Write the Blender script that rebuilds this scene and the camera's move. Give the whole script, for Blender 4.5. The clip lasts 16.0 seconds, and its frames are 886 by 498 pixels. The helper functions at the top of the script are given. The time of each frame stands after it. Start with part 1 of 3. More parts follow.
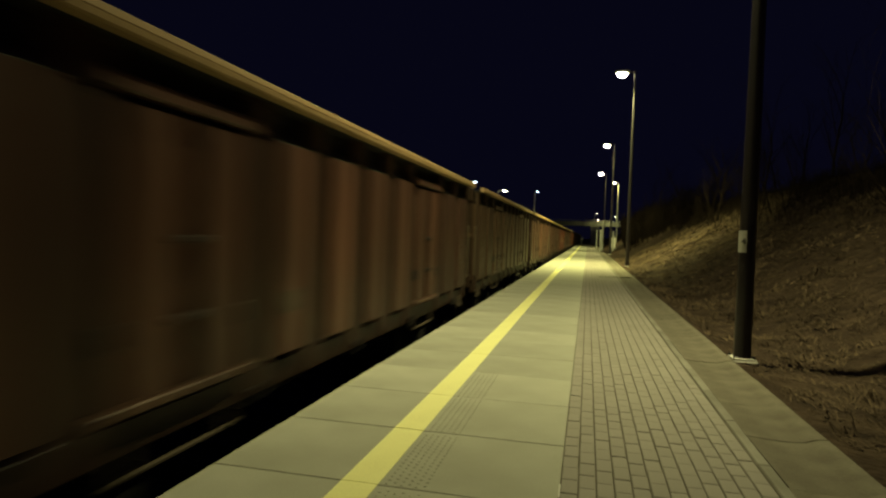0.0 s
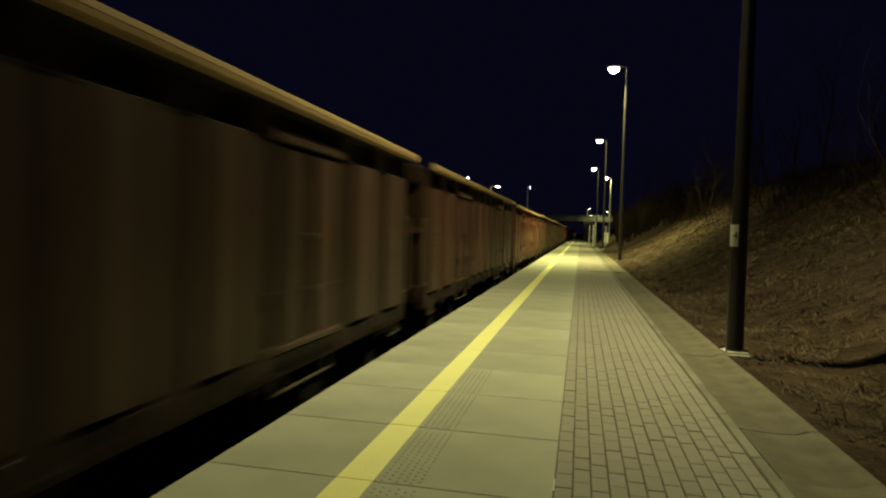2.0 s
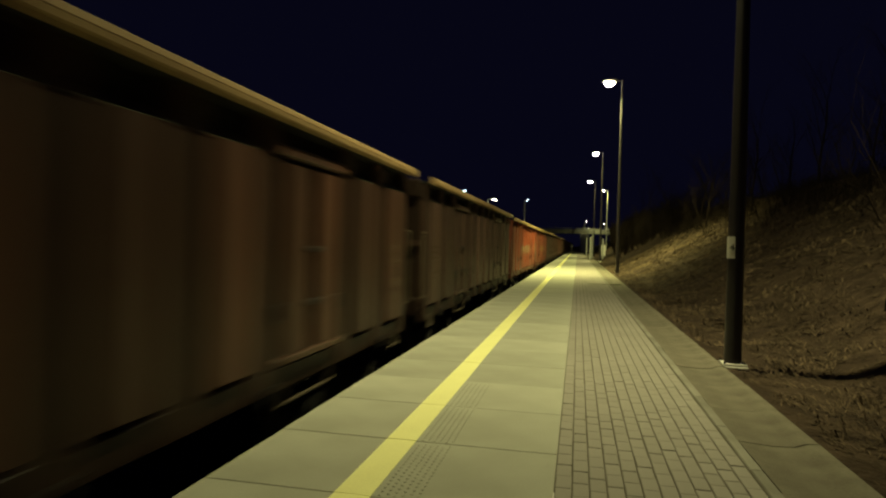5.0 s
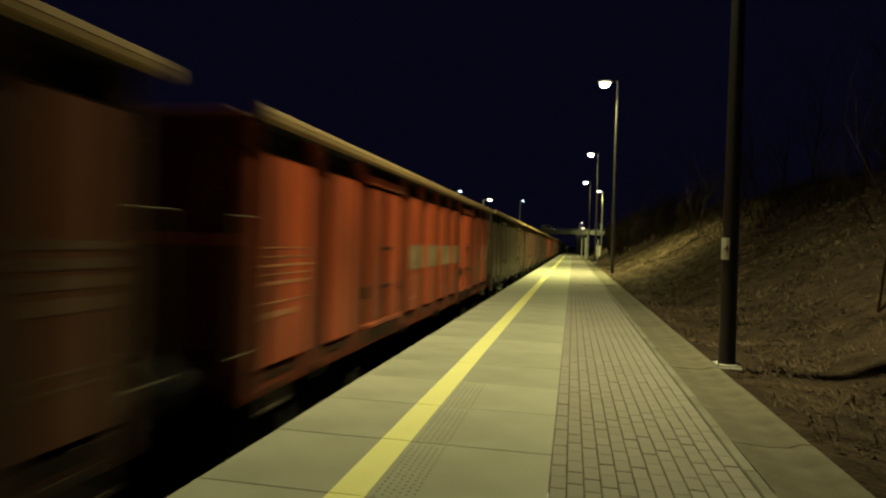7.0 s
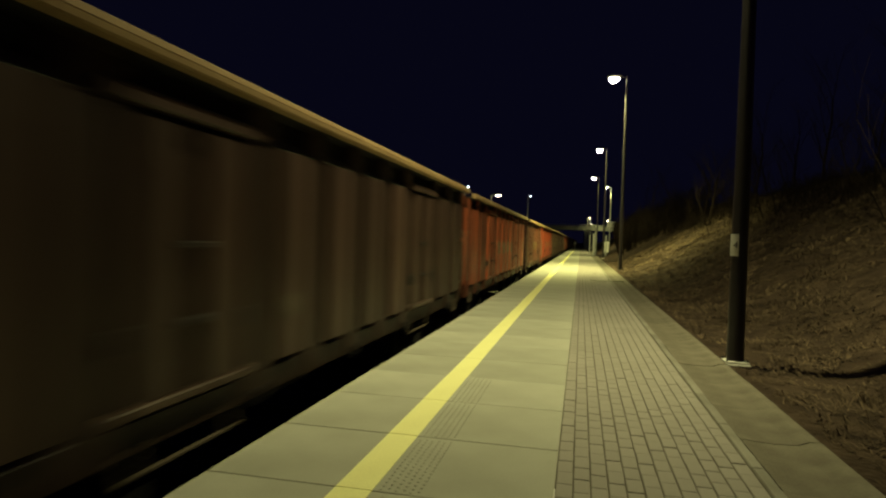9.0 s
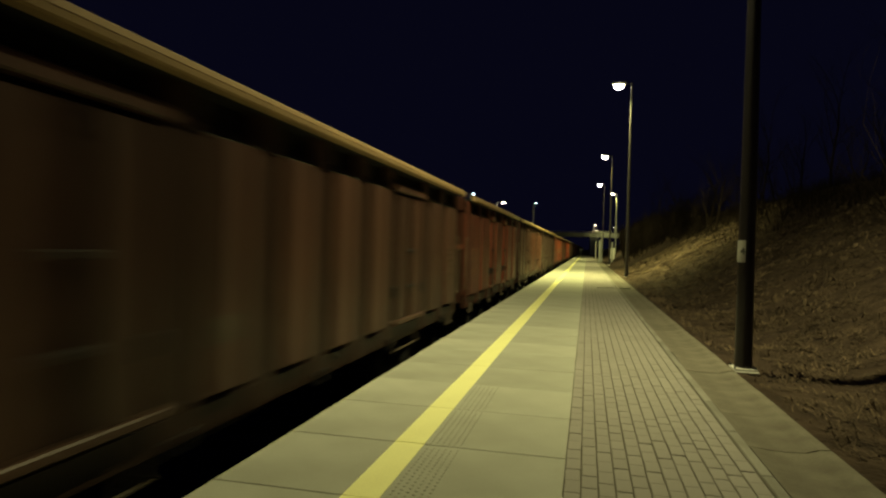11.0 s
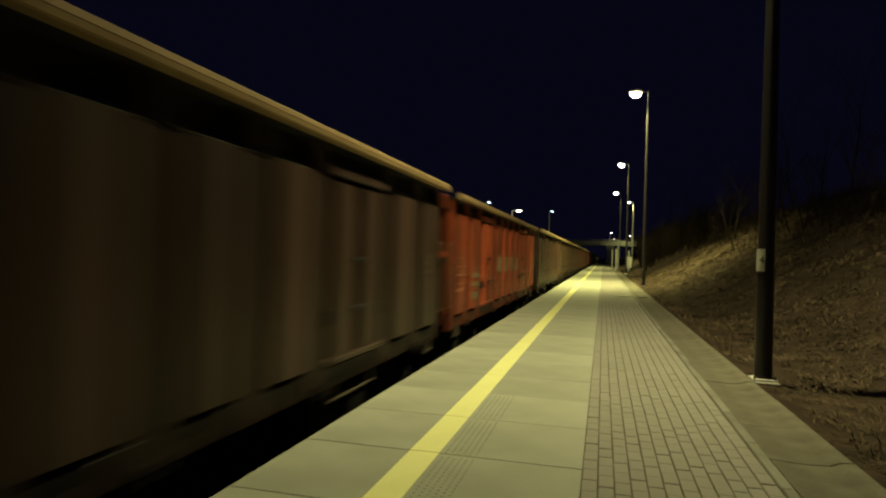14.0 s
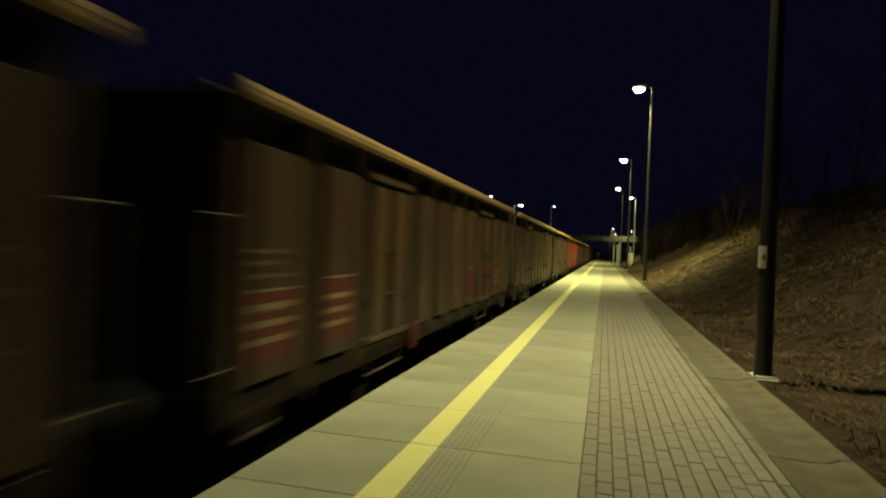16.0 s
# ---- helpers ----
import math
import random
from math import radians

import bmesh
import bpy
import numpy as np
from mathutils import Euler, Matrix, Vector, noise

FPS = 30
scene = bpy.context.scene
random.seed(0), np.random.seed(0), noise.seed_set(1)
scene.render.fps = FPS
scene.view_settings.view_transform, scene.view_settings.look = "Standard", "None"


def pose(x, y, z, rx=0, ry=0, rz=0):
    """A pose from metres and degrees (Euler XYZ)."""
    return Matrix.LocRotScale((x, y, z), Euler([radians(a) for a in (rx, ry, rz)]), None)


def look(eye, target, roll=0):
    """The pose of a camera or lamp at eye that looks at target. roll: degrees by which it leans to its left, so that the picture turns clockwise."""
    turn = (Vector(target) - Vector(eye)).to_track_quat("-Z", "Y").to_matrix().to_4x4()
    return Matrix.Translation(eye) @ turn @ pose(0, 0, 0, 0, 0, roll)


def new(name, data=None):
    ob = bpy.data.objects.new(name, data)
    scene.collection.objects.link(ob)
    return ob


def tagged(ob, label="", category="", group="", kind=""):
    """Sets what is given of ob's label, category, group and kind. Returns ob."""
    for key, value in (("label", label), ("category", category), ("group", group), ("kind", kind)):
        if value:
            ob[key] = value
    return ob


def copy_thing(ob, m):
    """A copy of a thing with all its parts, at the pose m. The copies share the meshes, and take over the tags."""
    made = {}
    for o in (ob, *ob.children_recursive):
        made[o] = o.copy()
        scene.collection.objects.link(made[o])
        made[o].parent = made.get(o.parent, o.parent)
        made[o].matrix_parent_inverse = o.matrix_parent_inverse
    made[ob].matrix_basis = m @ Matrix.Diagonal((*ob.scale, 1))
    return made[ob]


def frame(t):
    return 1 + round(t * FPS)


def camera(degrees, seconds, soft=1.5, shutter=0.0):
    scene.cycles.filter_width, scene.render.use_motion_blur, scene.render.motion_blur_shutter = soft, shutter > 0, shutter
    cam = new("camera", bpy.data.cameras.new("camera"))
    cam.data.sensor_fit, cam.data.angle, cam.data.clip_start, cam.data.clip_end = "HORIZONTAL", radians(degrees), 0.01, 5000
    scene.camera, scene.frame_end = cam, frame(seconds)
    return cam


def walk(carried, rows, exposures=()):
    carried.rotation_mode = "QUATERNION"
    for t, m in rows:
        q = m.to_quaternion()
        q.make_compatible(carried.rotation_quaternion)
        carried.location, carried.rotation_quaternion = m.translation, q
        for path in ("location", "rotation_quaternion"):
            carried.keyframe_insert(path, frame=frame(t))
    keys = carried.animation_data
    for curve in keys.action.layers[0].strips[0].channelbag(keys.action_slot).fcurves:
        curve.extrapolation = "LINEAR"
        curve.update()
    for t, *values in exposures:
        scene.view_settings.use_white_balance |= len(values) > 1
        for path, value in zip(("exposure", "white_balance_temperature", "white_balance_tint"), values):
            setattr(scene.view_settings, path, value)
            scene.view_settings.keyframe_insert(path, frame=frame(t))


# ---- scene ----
# World: x to the right across the platform, y along the track, z up from the platform surface.
cam = camera(70.8, 16.0, soft=2.2, shutter=0.75)
EYE = (0.0, 0.0, 1.413)


def held(yaw, pitch, roll):
    return pose(*EYE, 90 + pitch, 0, yaw) @ pose(0, 0, 0, 0, 0, roll)


# seconds, yaw, pitch, roll of a camera held by hand on one spot
TURNS = [
    (0.0, 13.03, -1.47, 2.10),
    (0.5, 12.19, -2.08, 1.87),
    (1.0, 12.25, -1.88, 1.41),
    (1.5, 12.26, -1.81, 1.17),
    (2.0, 12.40, -1.79, 1.66),
    (2.5, 12.15, -1.39, 1.65),
    (3.0, 12.26, -1.50, 1.65),
    (3.5, 12.05, -1.05, 1.32),
    (4.0, 12.35, -0.82, 1.59),
    (6.5, 11.74, -0.47, 1.40),
    (7.0, 11.76, -0.56, 1.66),
    (7.5, 12.99, -0.92, 1.54),
    (8.0, 12.11, -1.35, 1.49),
    (8.5, 12.37, -1.17, 1.78),
    (11.0, 12.99, -0.34, 1.62),
    (11.5, 13.78, 0.11, 1.78),
    (12.0, 14.03, 0.17, 1.73),
    (12.5, 14.50, -0.51, 1.86),
    (13.0, 14.82, -0.12, 1.84),
    (13.5, 14.32, -0.07, 2.01),
    (14.0, 14.43, 0.37, 1.73),
    (14.5, 14.26, -0.04, 2.00),
    (15.0, 14.37, -0.30, 2.21),
    (15.5, 15.03, -0.49, 1.96),
    (16.0, 14.54, -0.19, 2.29),
]
walk(cam, [(t, held(a, b, c)) for t, a, b, c in TURNS])

# ---- light ----
world = bpy.data.worlds.new("night")
scene.world = world
world.use_nodes = True
wn = world.node_tree
bg = wn.nodes["Background"]
bg.inputs["Color"].default_value = (0.15, 0.15, 0.55, 1)
bg.inputs["Strength"].default_value = 0.0125
scene.view_settings.exposure = 0.0

LAMP_COLOR = (0.98, 0.95, 0.33)
NEAR_COLOR = (1.0, 0.945, 0.43)
LAMP_Y = [8.2, 34.3, 60.4, 86.5]
LAMP_X = 1.89
LAMP_Z = 10.2
ARM = 0.62
EDGE_X = -2.108
TRACK_X = -3.785
RAIL_Z = -0.76


def spot(x, y, z, watts, color, cone=160, aim=(0, 0, -1), blend=0.75, size=0.06):
    data = bpy.data.lights.new("lamp_light", "SPOT")
    data.energy, data.color, data.shadow_soft_size = watts, color, size
    data.spot_size, data.spot_blend = radians(cone), blend
    ob = new("lamp_light", data)
    ob.matrix_world = look((x, y, z), (x + aim[0], y + aim[1], z + aim[2]))
    return ob


for ly in LAMP_Y:
    spot(LAMP_X - ARM - 0.1, ly, LAMP_Z - 0.33, {8.2: 4400, 34.3: 13800, 60.4: 5000, 86.5: 3800}[ly], NEAR_COLOR if ly < 10 else LAMP_COLOR, cone=168, aim=(-0.42, 0.75 if ly < 10 else 0.36, -1))


# ---- materials ----
def mat(name, color, rough=0.8, metal=0.0, scale=6.0, vary=0.35, fine=60.0, bump=0.3, tint=None, stain=0.4, per_object=0.0, from_object=False, spec=0.4, depth=0.02, stretch=None):
    m = bpy.data.materials.new(name)
    m.use_nodes = True
    nt = m.node_tree
    b = nt.nodes["Principled BSDF"]
    tc = nt.nodes.new("ShaderNodeTexCoord")
    geo = nt.nodes.new("ShaderNodeNewGeometry")

    def noise_at(sc, detail=5, src=None):
        n = nt.nodes.new("ShaderNodeTexNoise")
        n.inputs["Scale"].default_value, n.inputs["Detail"].default_value = sc, detail
        nt.links.new(src or tc.outputs["Object"], n.inputs["Vector"])
        return n.outputs["Fac"]

    def math_node(op, a, bb):
        n = nt.nodes.new("ShaderNodeMath")
        n.operation = op
        for i, v in enumerate((a, bb)):
            if isinstance(v, (int, float)):
                n.inputs[i].default_value = v
            else:
                nt.links.new(v, n.inputs[i])
        return n.outputs[0]

    src = None
    if stretch:
        mp = nt.nodes.new("ShaderNodeMapping")
        mp.inputs["Scale"].default_value = stretch
        nt.links.new(tc.outputs["Object"], mp.inputs["Vector"])
        src = mp.outputs["Vector"]
    big = noise_at(scale, 6, src)
    small = noise_at(fine, 4)
    ramp = nt.nodes.new("ShaderNodeMapRange")
    ramp.inputs["From Min"].default_value, ramp.inputs["From Max"].default_value = 0.3, 0.7
    nt.links.new(big, ramp.inputs["Value"])
    mix = nt.nodes.new("ShaderNodeMix")
    mix.data_type = "RGBA"
    nt.links.new(math_node("MULTIPLY", ramp.outputs[0], stain), mix.inputs["Factor"])
    if from_object:
        oi = nt.nodes.new("ShaderNodeObjectInfo")
        nt.links.new(oi.outputs["Color"], mix.inputs["A"])
    else:
        mix.inputs["A"].default_value = (*color, 1)
    mix.inputs["B"].default_value = (*(tint or tuple(c * 0.5 for c in color)), 1)
    val = math_node("ADD", math_node("MULTIPLY", small, vary), 1 - vary / 2)
    if per_object:
        oi2 = nt.nodes.new("ShaderNodeObjectInfo")
        val = math_node("MULTIPLY", val, math_node("ADD", math_node("MULTIPLY", oi2.outputs["Random"], per_object), 1 - per_object / 2))
    hsv = nt.nodes.new("ShaderNodeHueSaturation")
    nt.links.new(mix.outputs["Result"], hsv.inputs["Color"])
    nt.links.new(val, hsv.inputs["Value"])
    nt.links.new(hsv.outputs["Color"], b.inputs["Base Color"])
    nt.links.new(math_node("ADD", math_node("MULTIPLY", small, 0.25), rough - 0.12), b.inputs["Roughness"])
    b.inputs["Metallic"].default_value = metal
    b.inputs["Specular IOR Level"].default_value = spec
    if bump:
        bn = nt.nodes.new("ShaderNodeBump")
        bn.inputs["Strength"].default_value, bn.inputs["Distance"].default_value = bump, depth
        nt.links.new(math_node("ADD", small, math_node("MULTIPLY", big, 0.6)), bn.inputs["Height"])
        nt.links.new(bn.outputs["Normal"], b.inputs["Normal"])
    return m


def per_island(m, amount):
    """Vary the brightness of the joined pieces of a mesh, piece by piece."""
    nt = m.node_tree
    h = next(n for n in nt.nodes if n.type == "HUE_SAT")
    old = h.inputs["Value"].links[0].from_socket
    g = nt.nodes.new("ShaderNodeNewGeometry")
    r = nt.nodes.new("ShaderNodeMapRange")
    r.inputs["To Min"].default_value, r.inputs["To Max"].default_value = 1 - amount, 1 + amount
    nt.links.new(g.outputs["Random Per Island"], r.inputs["Value"])
    k = nt.nodes.new("ShaderNodeMath")
    k.operation = "MULTIPLY"
    nt.links.new(old, k.inputs[0])
    nt.links.new(r.outputs[0], k.inputs[1])
    nt.links.new(k.outputs[0], h.inputs["Value"])


def glow(name, color, strength):
    m = bpy.data.materials.new(name)
    m.use_nodes = True
    b = m.node_tree.nodes["Principled BSDF"]
    b.inputs["Base Color"].default_value = (*color, 1)
    b.inputs["Emission Color"].default_value = (*color, 1)
    b.inputs["Emission Strength"].default_value = strength
    return m


M_SLAB = mat("concrete_slab", (0.415, 0.408, 0.340), 0.85, scale=1.3, fine=90, vary=0.30, bump=0.15, stain=0.55, tint=(0.25, 0.243, 0.195), per_object=0.16, depth=0.004)
M_CORE = mat("concrete_core", (0.12, 0.115, 0.10), 0.9, scale=2, fine=40, bump=0.3)
M_PAVER = mat("paving_block", (0.315, 0.287, 0.258), 0.9, scale=1.1, fine=120, vary=0.3, bump=0.25, stain=0.45, tint=(0.19, 0.18, 0.15), per_object=0.09, depth=0.004)
M_JOINT = mat("sand_joint", (0.10, 0.085, 0.062), 0.95, scale=8, fine=150, bump=0.4, depth=0.004)
M_KERB = mat("kerb_concrete", (0.27, 0.255, 0.22), 0.9, scale=2.0, fine=80, bump=0.3, tint=(0.13, 0.12, 0.09), stain=0.6, per_object=0.2, depth=0.006)
M_DRAIN = mat("drain_concrete", (0.195, 0.175, 0.135), 0.95, scale=2.6, fine=45, vary=0.5, bump=0.6, tint=(0.105, 0.088, 0.066), stain=0.9, per_object=0.15, depth=0.01)
M_YELLOW = mat("yellow_line_paint", (0.90, 0.87, 0.40), 0.7, scale=3.0, fine=70, vary=0.2, bump=0.1, tint=(0.80, 0.76, 0.32), stain=0.5, depth=0.003)
M_GROUND = mat("dry_earth_and_grass", (0.076, 0.052, 0.036), 0.97, scale=2.3, fine=14, vary=0.9, bump=1.0, tint=(0.027, 0.018, 0.014), stain=0.95, spec=0.1, depth=0.08)
M_GRASS = mat("dry_grass_blades", (0.135, 0.096, 0.064), 0.9, scale=1.3, fine=9, vary=0.8, bump=0, tint=(0.036, 0.025, 0.018), stain=0.95, spec=0.1)
per_island(M_GRASS, 0.4)
M_BALLAST = mat("ballast_stone", (0.05, 0.043, 0.037), 0.95, scale=9, fine=30, vary=0.8, bump=0.8, depth=0.04)
M_RAIL = mat("worn_rail_steel", (0.09, 0.07, 0.055), 0.55, 0.6, scale=3, fine=60, bump=0.1)
M_POLE = mat("dark_painted_steel", (0.034, 0.029, 0.032), 0.36, 0.0, scale=4, fine=40, vary=0.4, bump=0.1, depth=0.004)
M_HOUSING = mat("luminaire_housing", (0.16, 0.16, 0.16), 0.5, 0.3, scale=5, fine=40, bump=0.05)
M_WHITE = mat("white_plate", (0.66, 0.65, 0.60), 0.6, scale=8, fine=60, vary=0.15, bump=0.05, stain=0.3)
M_BLACK = mat("black_print", (0.02, 0.02, 0.02), 0.6, scale=8, fine=60, bump=0)
M_FOOT = mat("pole_foot_concrete", (0.42, 0.40, 0.36), 0.9, scale=5, fine=60, bump=0.3, stain=0.5, depth=0.006)
M_PAINT = mat("weathered_wagon_paint", (0.3, 0.1, 0.05), 0.48, 0.0, scale=1.7, fine=28, vary=0.55, bump=0.2, tint=(0.030, 0.016, 0.011), stain=0.8, from_object=True, spec=0.3, depth=0.006, stretch=(1, 0.8, 0.25))
M_DUST = mat("grey_dust", (0.060, 0.062, 0.050), 0.9, scale=3, fine=30, vary=0.5, bump=0.2, tint=(0.02, 0.02, 0.017), stain=0.8, depth=0.004)
M_RIM = mat("dusty_rim_steel", (0.37, 0.245, 0.120), 0.7, 0.1, scale=2.5, fine=25, vary=0.4, bump=0.2, tint=(0.25, 0.15, 0.075), stain=0.6, depth=0.006)
M_UNDER = mat("grimy_underframe", (0.012, 0.010, 0.009), 0.85, 0.0, scale=4, fine=30, vary=0.6, bump=0.3, depth=0.006)
M_RECESS_BLACK = mat("recess_black", (0.010, 0.009, 0.009), 0.9, scale=3, fine=30, bump=0.2, depth=0.004)
M_BAND = mat("cream_marking_paint", (0.42, 0.37, 0.25), 0.6, scale=2.6, fine=22, vary=0.6, bump=0.1, tint=(0.10, 0.06, 0.03), stain=0.9, depth=0.003, from_object=True)
M_BARS = mat("white_lettering", (0.23, 0.165, 0.095), 0.7, scale=5, fine=40, vary=0.3, bump=0)
M_FAINT = mat("faded_lettering", (0.075, 0.056, 0.037), 0.8, scale=5, fine=40, vary=0.4, bump=0)
M_LETTER = mat("worn_lettering", (0.2, 0.15, 0.09), 0.7, scale=4, fine=35, vary=0.5, bump=0, tint=(0.05, 0.03, 0.02), stain=0.7, from_object=True)
M_STEEL = mat("bare_grab_steel", (0.16, 0.13, 0.09), 0.6, scale=4, fine=30, vary=0.4, bump=0.1)
M_REDTAG = mat("red_marking_paint", (0.105, 0.014, 0.013), 0.6, scale=5, fine=40, bump=0.1)
M_BARK = mat("bare_bark", (0.013, 0.009, 0.007), 0.95, scale=6, fine=40, vary=0.5, bump=0.3, spec=0.05)
M_CONCRETE = mat("bridge_concrete", (0.30, 0.30, 0.28), 0.9, scale=0.3, fine=5, bump=0.2, stain=0.5)
M_GALV = mat("galvanised_steel", (0.38, 0.38, 0.37), 0.5, 0.4, scale=4, fine=40, bump=0.05)
M_VAN = mat("white_vehicle_paint", (0.6, 0.6, 0.58), 0.35, 0.0, scale=2, fine=20, vary=0.1, bump=0)
M_GLASS = mat("dark_glass", (0.02, 0.025, 0.03), 0.15, 0.0, scale=2, fine=20, bump=0)
M_TYRE = mat("tyre_rubber", (0.02, 0.02, 0.02), 0.9, scale=4, fine=30, bump=0.1)
G_LAMP = glow("lit_luminaire_lens", (1.0, 0.93, 0.62), 60)
G_FAR = glow("lit_far_lens", (1.0, 0.92, 0.6), 40)
G_BLUE = glow("lit_cold_lens", (0.6, 0.8, 1.0), 14)
G_HEAD = glow("lit_headlight", (1.0, 0.95, 0.8), 25)


# ---- mesh helpers ----
def box(bm, x0, x1, y0, y1, z0, z1, bevel=0.0):
    vs = [bm.verts.new((x, y, z)) for x in (x0, x1) for y in (y0, y1) for z in (z0, z1)]
    fs = [bm.faces.new([vs[i] for i in f]) for f in ((0, 1, 3, 2), (4, 6, 7, 5), (0, 4, 5, 1), (2, 3, 7, 6), (0, 2, 6, 4), (1, 5, 7, 3))]
    if bevel:
        es = list({e for f in fs for e in f.edges})
        bmesh.ops.bevel(bm, geom=es, offset=bevel, segments=1, affect="EDGES")
    return bm


def cyl(bm, p, q, r0, r1=None, n=12):
    """A capped tapered tube from p to q."""
    p, q = Vector(p), Vector(q)
    r1 = r0 if r1 is None else r1
    t = (q - p).to_track_quat("Z", "Y")
    rings = []
    for c, r in ((p, r0), (q, r1)):
        rings.append([bm.verts.new(c + t @ Vector((r * math.cos(2 * math.pi * i / n), r * math.sin(2 * math.pi * i / n), 0))) for i in range(n)])
    for i in range(n):
        bm.faces.new((rings[0][i], rings[0][(i + 1) % n], rings[1][(i + 1) % n], rings[1][i]))
    bm.faces.new(rings[0][::-1])
    bm.faces.new(rings[1])
    return bm


def prism(bm, outline, axis, a, b):
    """An outline of (u, v) pushed from a to b along x or y: u, v are (y, z) or (x, z)."""
    def at(w, u, v):
        return (w, u, v) if axis == "x" else (u, w, v)
    lo = [bm.verts.new(at(a, u, v)) for u, v in outline]
    hi = [bm.verts.new(at(b, u, v)) for u, v in outline]
    n = len(outline)
    for i in range(n):
        bm.faces.new((lo[i], lo[(i + 1) % n], hi[(i + 1) % n], hi[i]))
    bm.faces.new(lo[::-1])
    bm.faces.new(hi)
    return bm


def mesh_of(name, bm, material, smooth=False):
    bmesh.ops.recalc_face_normals(bm, faces=bm.faces)
    me = bpy.data.meshes.new(name)
    bm.to_mesh(me)
    bm.free()
    me.materials.append(material)
    if smooth:
        me.shade_smooth()
    return me


def part(name, bm, material, parent=None, label="", smooth=False):
    ob = new(name, bm if isinstance(bm, bpy.types.Mesh) else mesh_of(name, bm, material, smooth))
    if parent is not None:
        ob.parent = parent
    return tagged(ob, label) if label else ob


def B():
    return bmesh.new()


def flat_mesh(name, verts, faces, material):
    me = bpy.data.meshes.new(name)
    me.from_pydata(verts, [], faces)
    me.materials.append(material)
    me.update()
    return me


def rise(x, y):
    """Height of the ground: track bed, platform hollow, verge and embankment."""
    if x < EDGE_X + 0.1:
        return -1.0 - 0.25 * min(1, max(0, (-8.5 - x) / 3))
    if x < 1.70 and -30 < y < 152:
        return -1.0
    u = min(1, max(0, (y - 6) / 26))
    toe = 3.25 - 0.75 * u
    base = -0.05
    d = x - toe
    steep = 0.46 + 0.10 * u
    if d < -0.5:
        z = base
    elif d < 0.9:
        z = base + steep * (d + 0.5) ** 2 / 2.8
    else:
        z = base + steep * (d - 0.2)
    top = 4.6
    if z > top:
        z = top + (z - top) * 0.10
    if x < 2.1:
        z += (2.1 - x) / 0.4 * (0.050 + 0.016 * noise.noise((x * 3, y * 2.2, 6)) + 0.006 * noise.noise((x * 9, y * 7.0, 2)))
    if y > 150:
        z *= max(0.2, 1 - (y - 150) / 300)
    w = min(1, max(0, (x - 1.9) / 1.0))
    z += w * (0.10 * noise.noise((x * 0.5, y * 0.5, 0)) + 0.045 * noise.noise((x * 1.7, y * 1.7, 3)) + 0.05 * noise.noise((x * 2.7, y * 2.3, 8)))
    return z


# ---- ground ----
def build_ground():
    xs = [-900, -300, -100, -40, -20, -12, -9.5, -8.5, -6, -4, EDGE_X + 0.09, EDGE_X + 0.12, 1.69, 1.705, 1.73, 1.76, 1.80]
    xs += list(np.arange(1.85, 12.0, 0.25)) + [12.5, 13, 14, 15, 17, 20, 25, 32, 45, 80, 200, 900]
    ys = [-300, -100, -50, -31, -29] + list(np.arange(-25, 0, 2.0)) + list(np.arange(0, 50, 0.3)) + list(np.arange(50, 151, 1.5)) + [151.9, 152.1]
    ys += [156, 160, 166, 173, 180, 190, 200, 215, 230, 250, 280, 330, 400, 600, 900, 2000]
    verts = [(x, y, rise(x, y)) for y in ys for x in xs]
    n = len(xs)
    faces = [(j * n + i, j * n + i + 1, (j + 1) * n + i + 1, (j + 1) * n + i) for j in range(len(ys) - 1) for i in range(n - 1)]
    me = flat_mesh("ground", verts, faces, M_GROUND)
    me.shade_smooth()
    tagged(new("ground", me), "dry brown grass embankment and earth beside the platform", "ground", kind="structure")


build_ground()


def build_grass():
    rng = np.random.default_rng(5)
    verts, faces = [], []
    for i in range(110000):
        y = 1.5 + 46 * rng.random() ** 1.5
        x = 1.86 + 10.0 * rng.random() ** 1.15
        dens = noise.noise((x * 1.1, y * 1.1, 9))
        tuft = noise.noise((x * 4.5, y * 4.0, 13))
        if dens + 0.8 * tuft < -0.1 and rng.random() < 0.8:
            continue
        if x < 2.5 and y < 12 and rng.random() < 0.5:
            continue
        flow = 2.4 + 1.6 * noise.noise((x * 0.5, y * 0.5, 4)) + rng.normal() * 0.7
        size = (0.05 + 0.11 * rng.random()) * (1 + 0.02 * y)
        w = 0.0038 + y * 0.0005
        dx, dy = math.cos(flow), math.sin(flow)
        x2, y2 = x + dx * size, y + dy * size
        if x2 < 1.83:
            continue
        za, zb = rise(x, y) + 0.004, rise(x2, y2)
        up = 0.008 + (0.03 + 0.13 * max(0.0, tuft)) * rng.random() * (1 + dens)
        k = len(verts)
        verts += [(x - dy * w, y + dx * w, za), (x + dy * w, y - dx * w, za), ((x + x2) / 2 + dy * w, (y + y2) / 2 - dx * w, (za + zb) / 2 + up), ((x + x2) / 2 - dy * w, (y + y2) / 2 + dx * w, (za + zb) / 2 + up), (x2, y2, zb + up * 0.6)]
        faces += [(k, k + 1, k + 2, k + 3), (k + 3, k + 2, k + 4)]
    tagged(new("grass", flat_mesh("grass", verts, faces, M_GRASS)), "short matted dry brown grass on the embankment", "grass", kind="stuff")


build_grass()


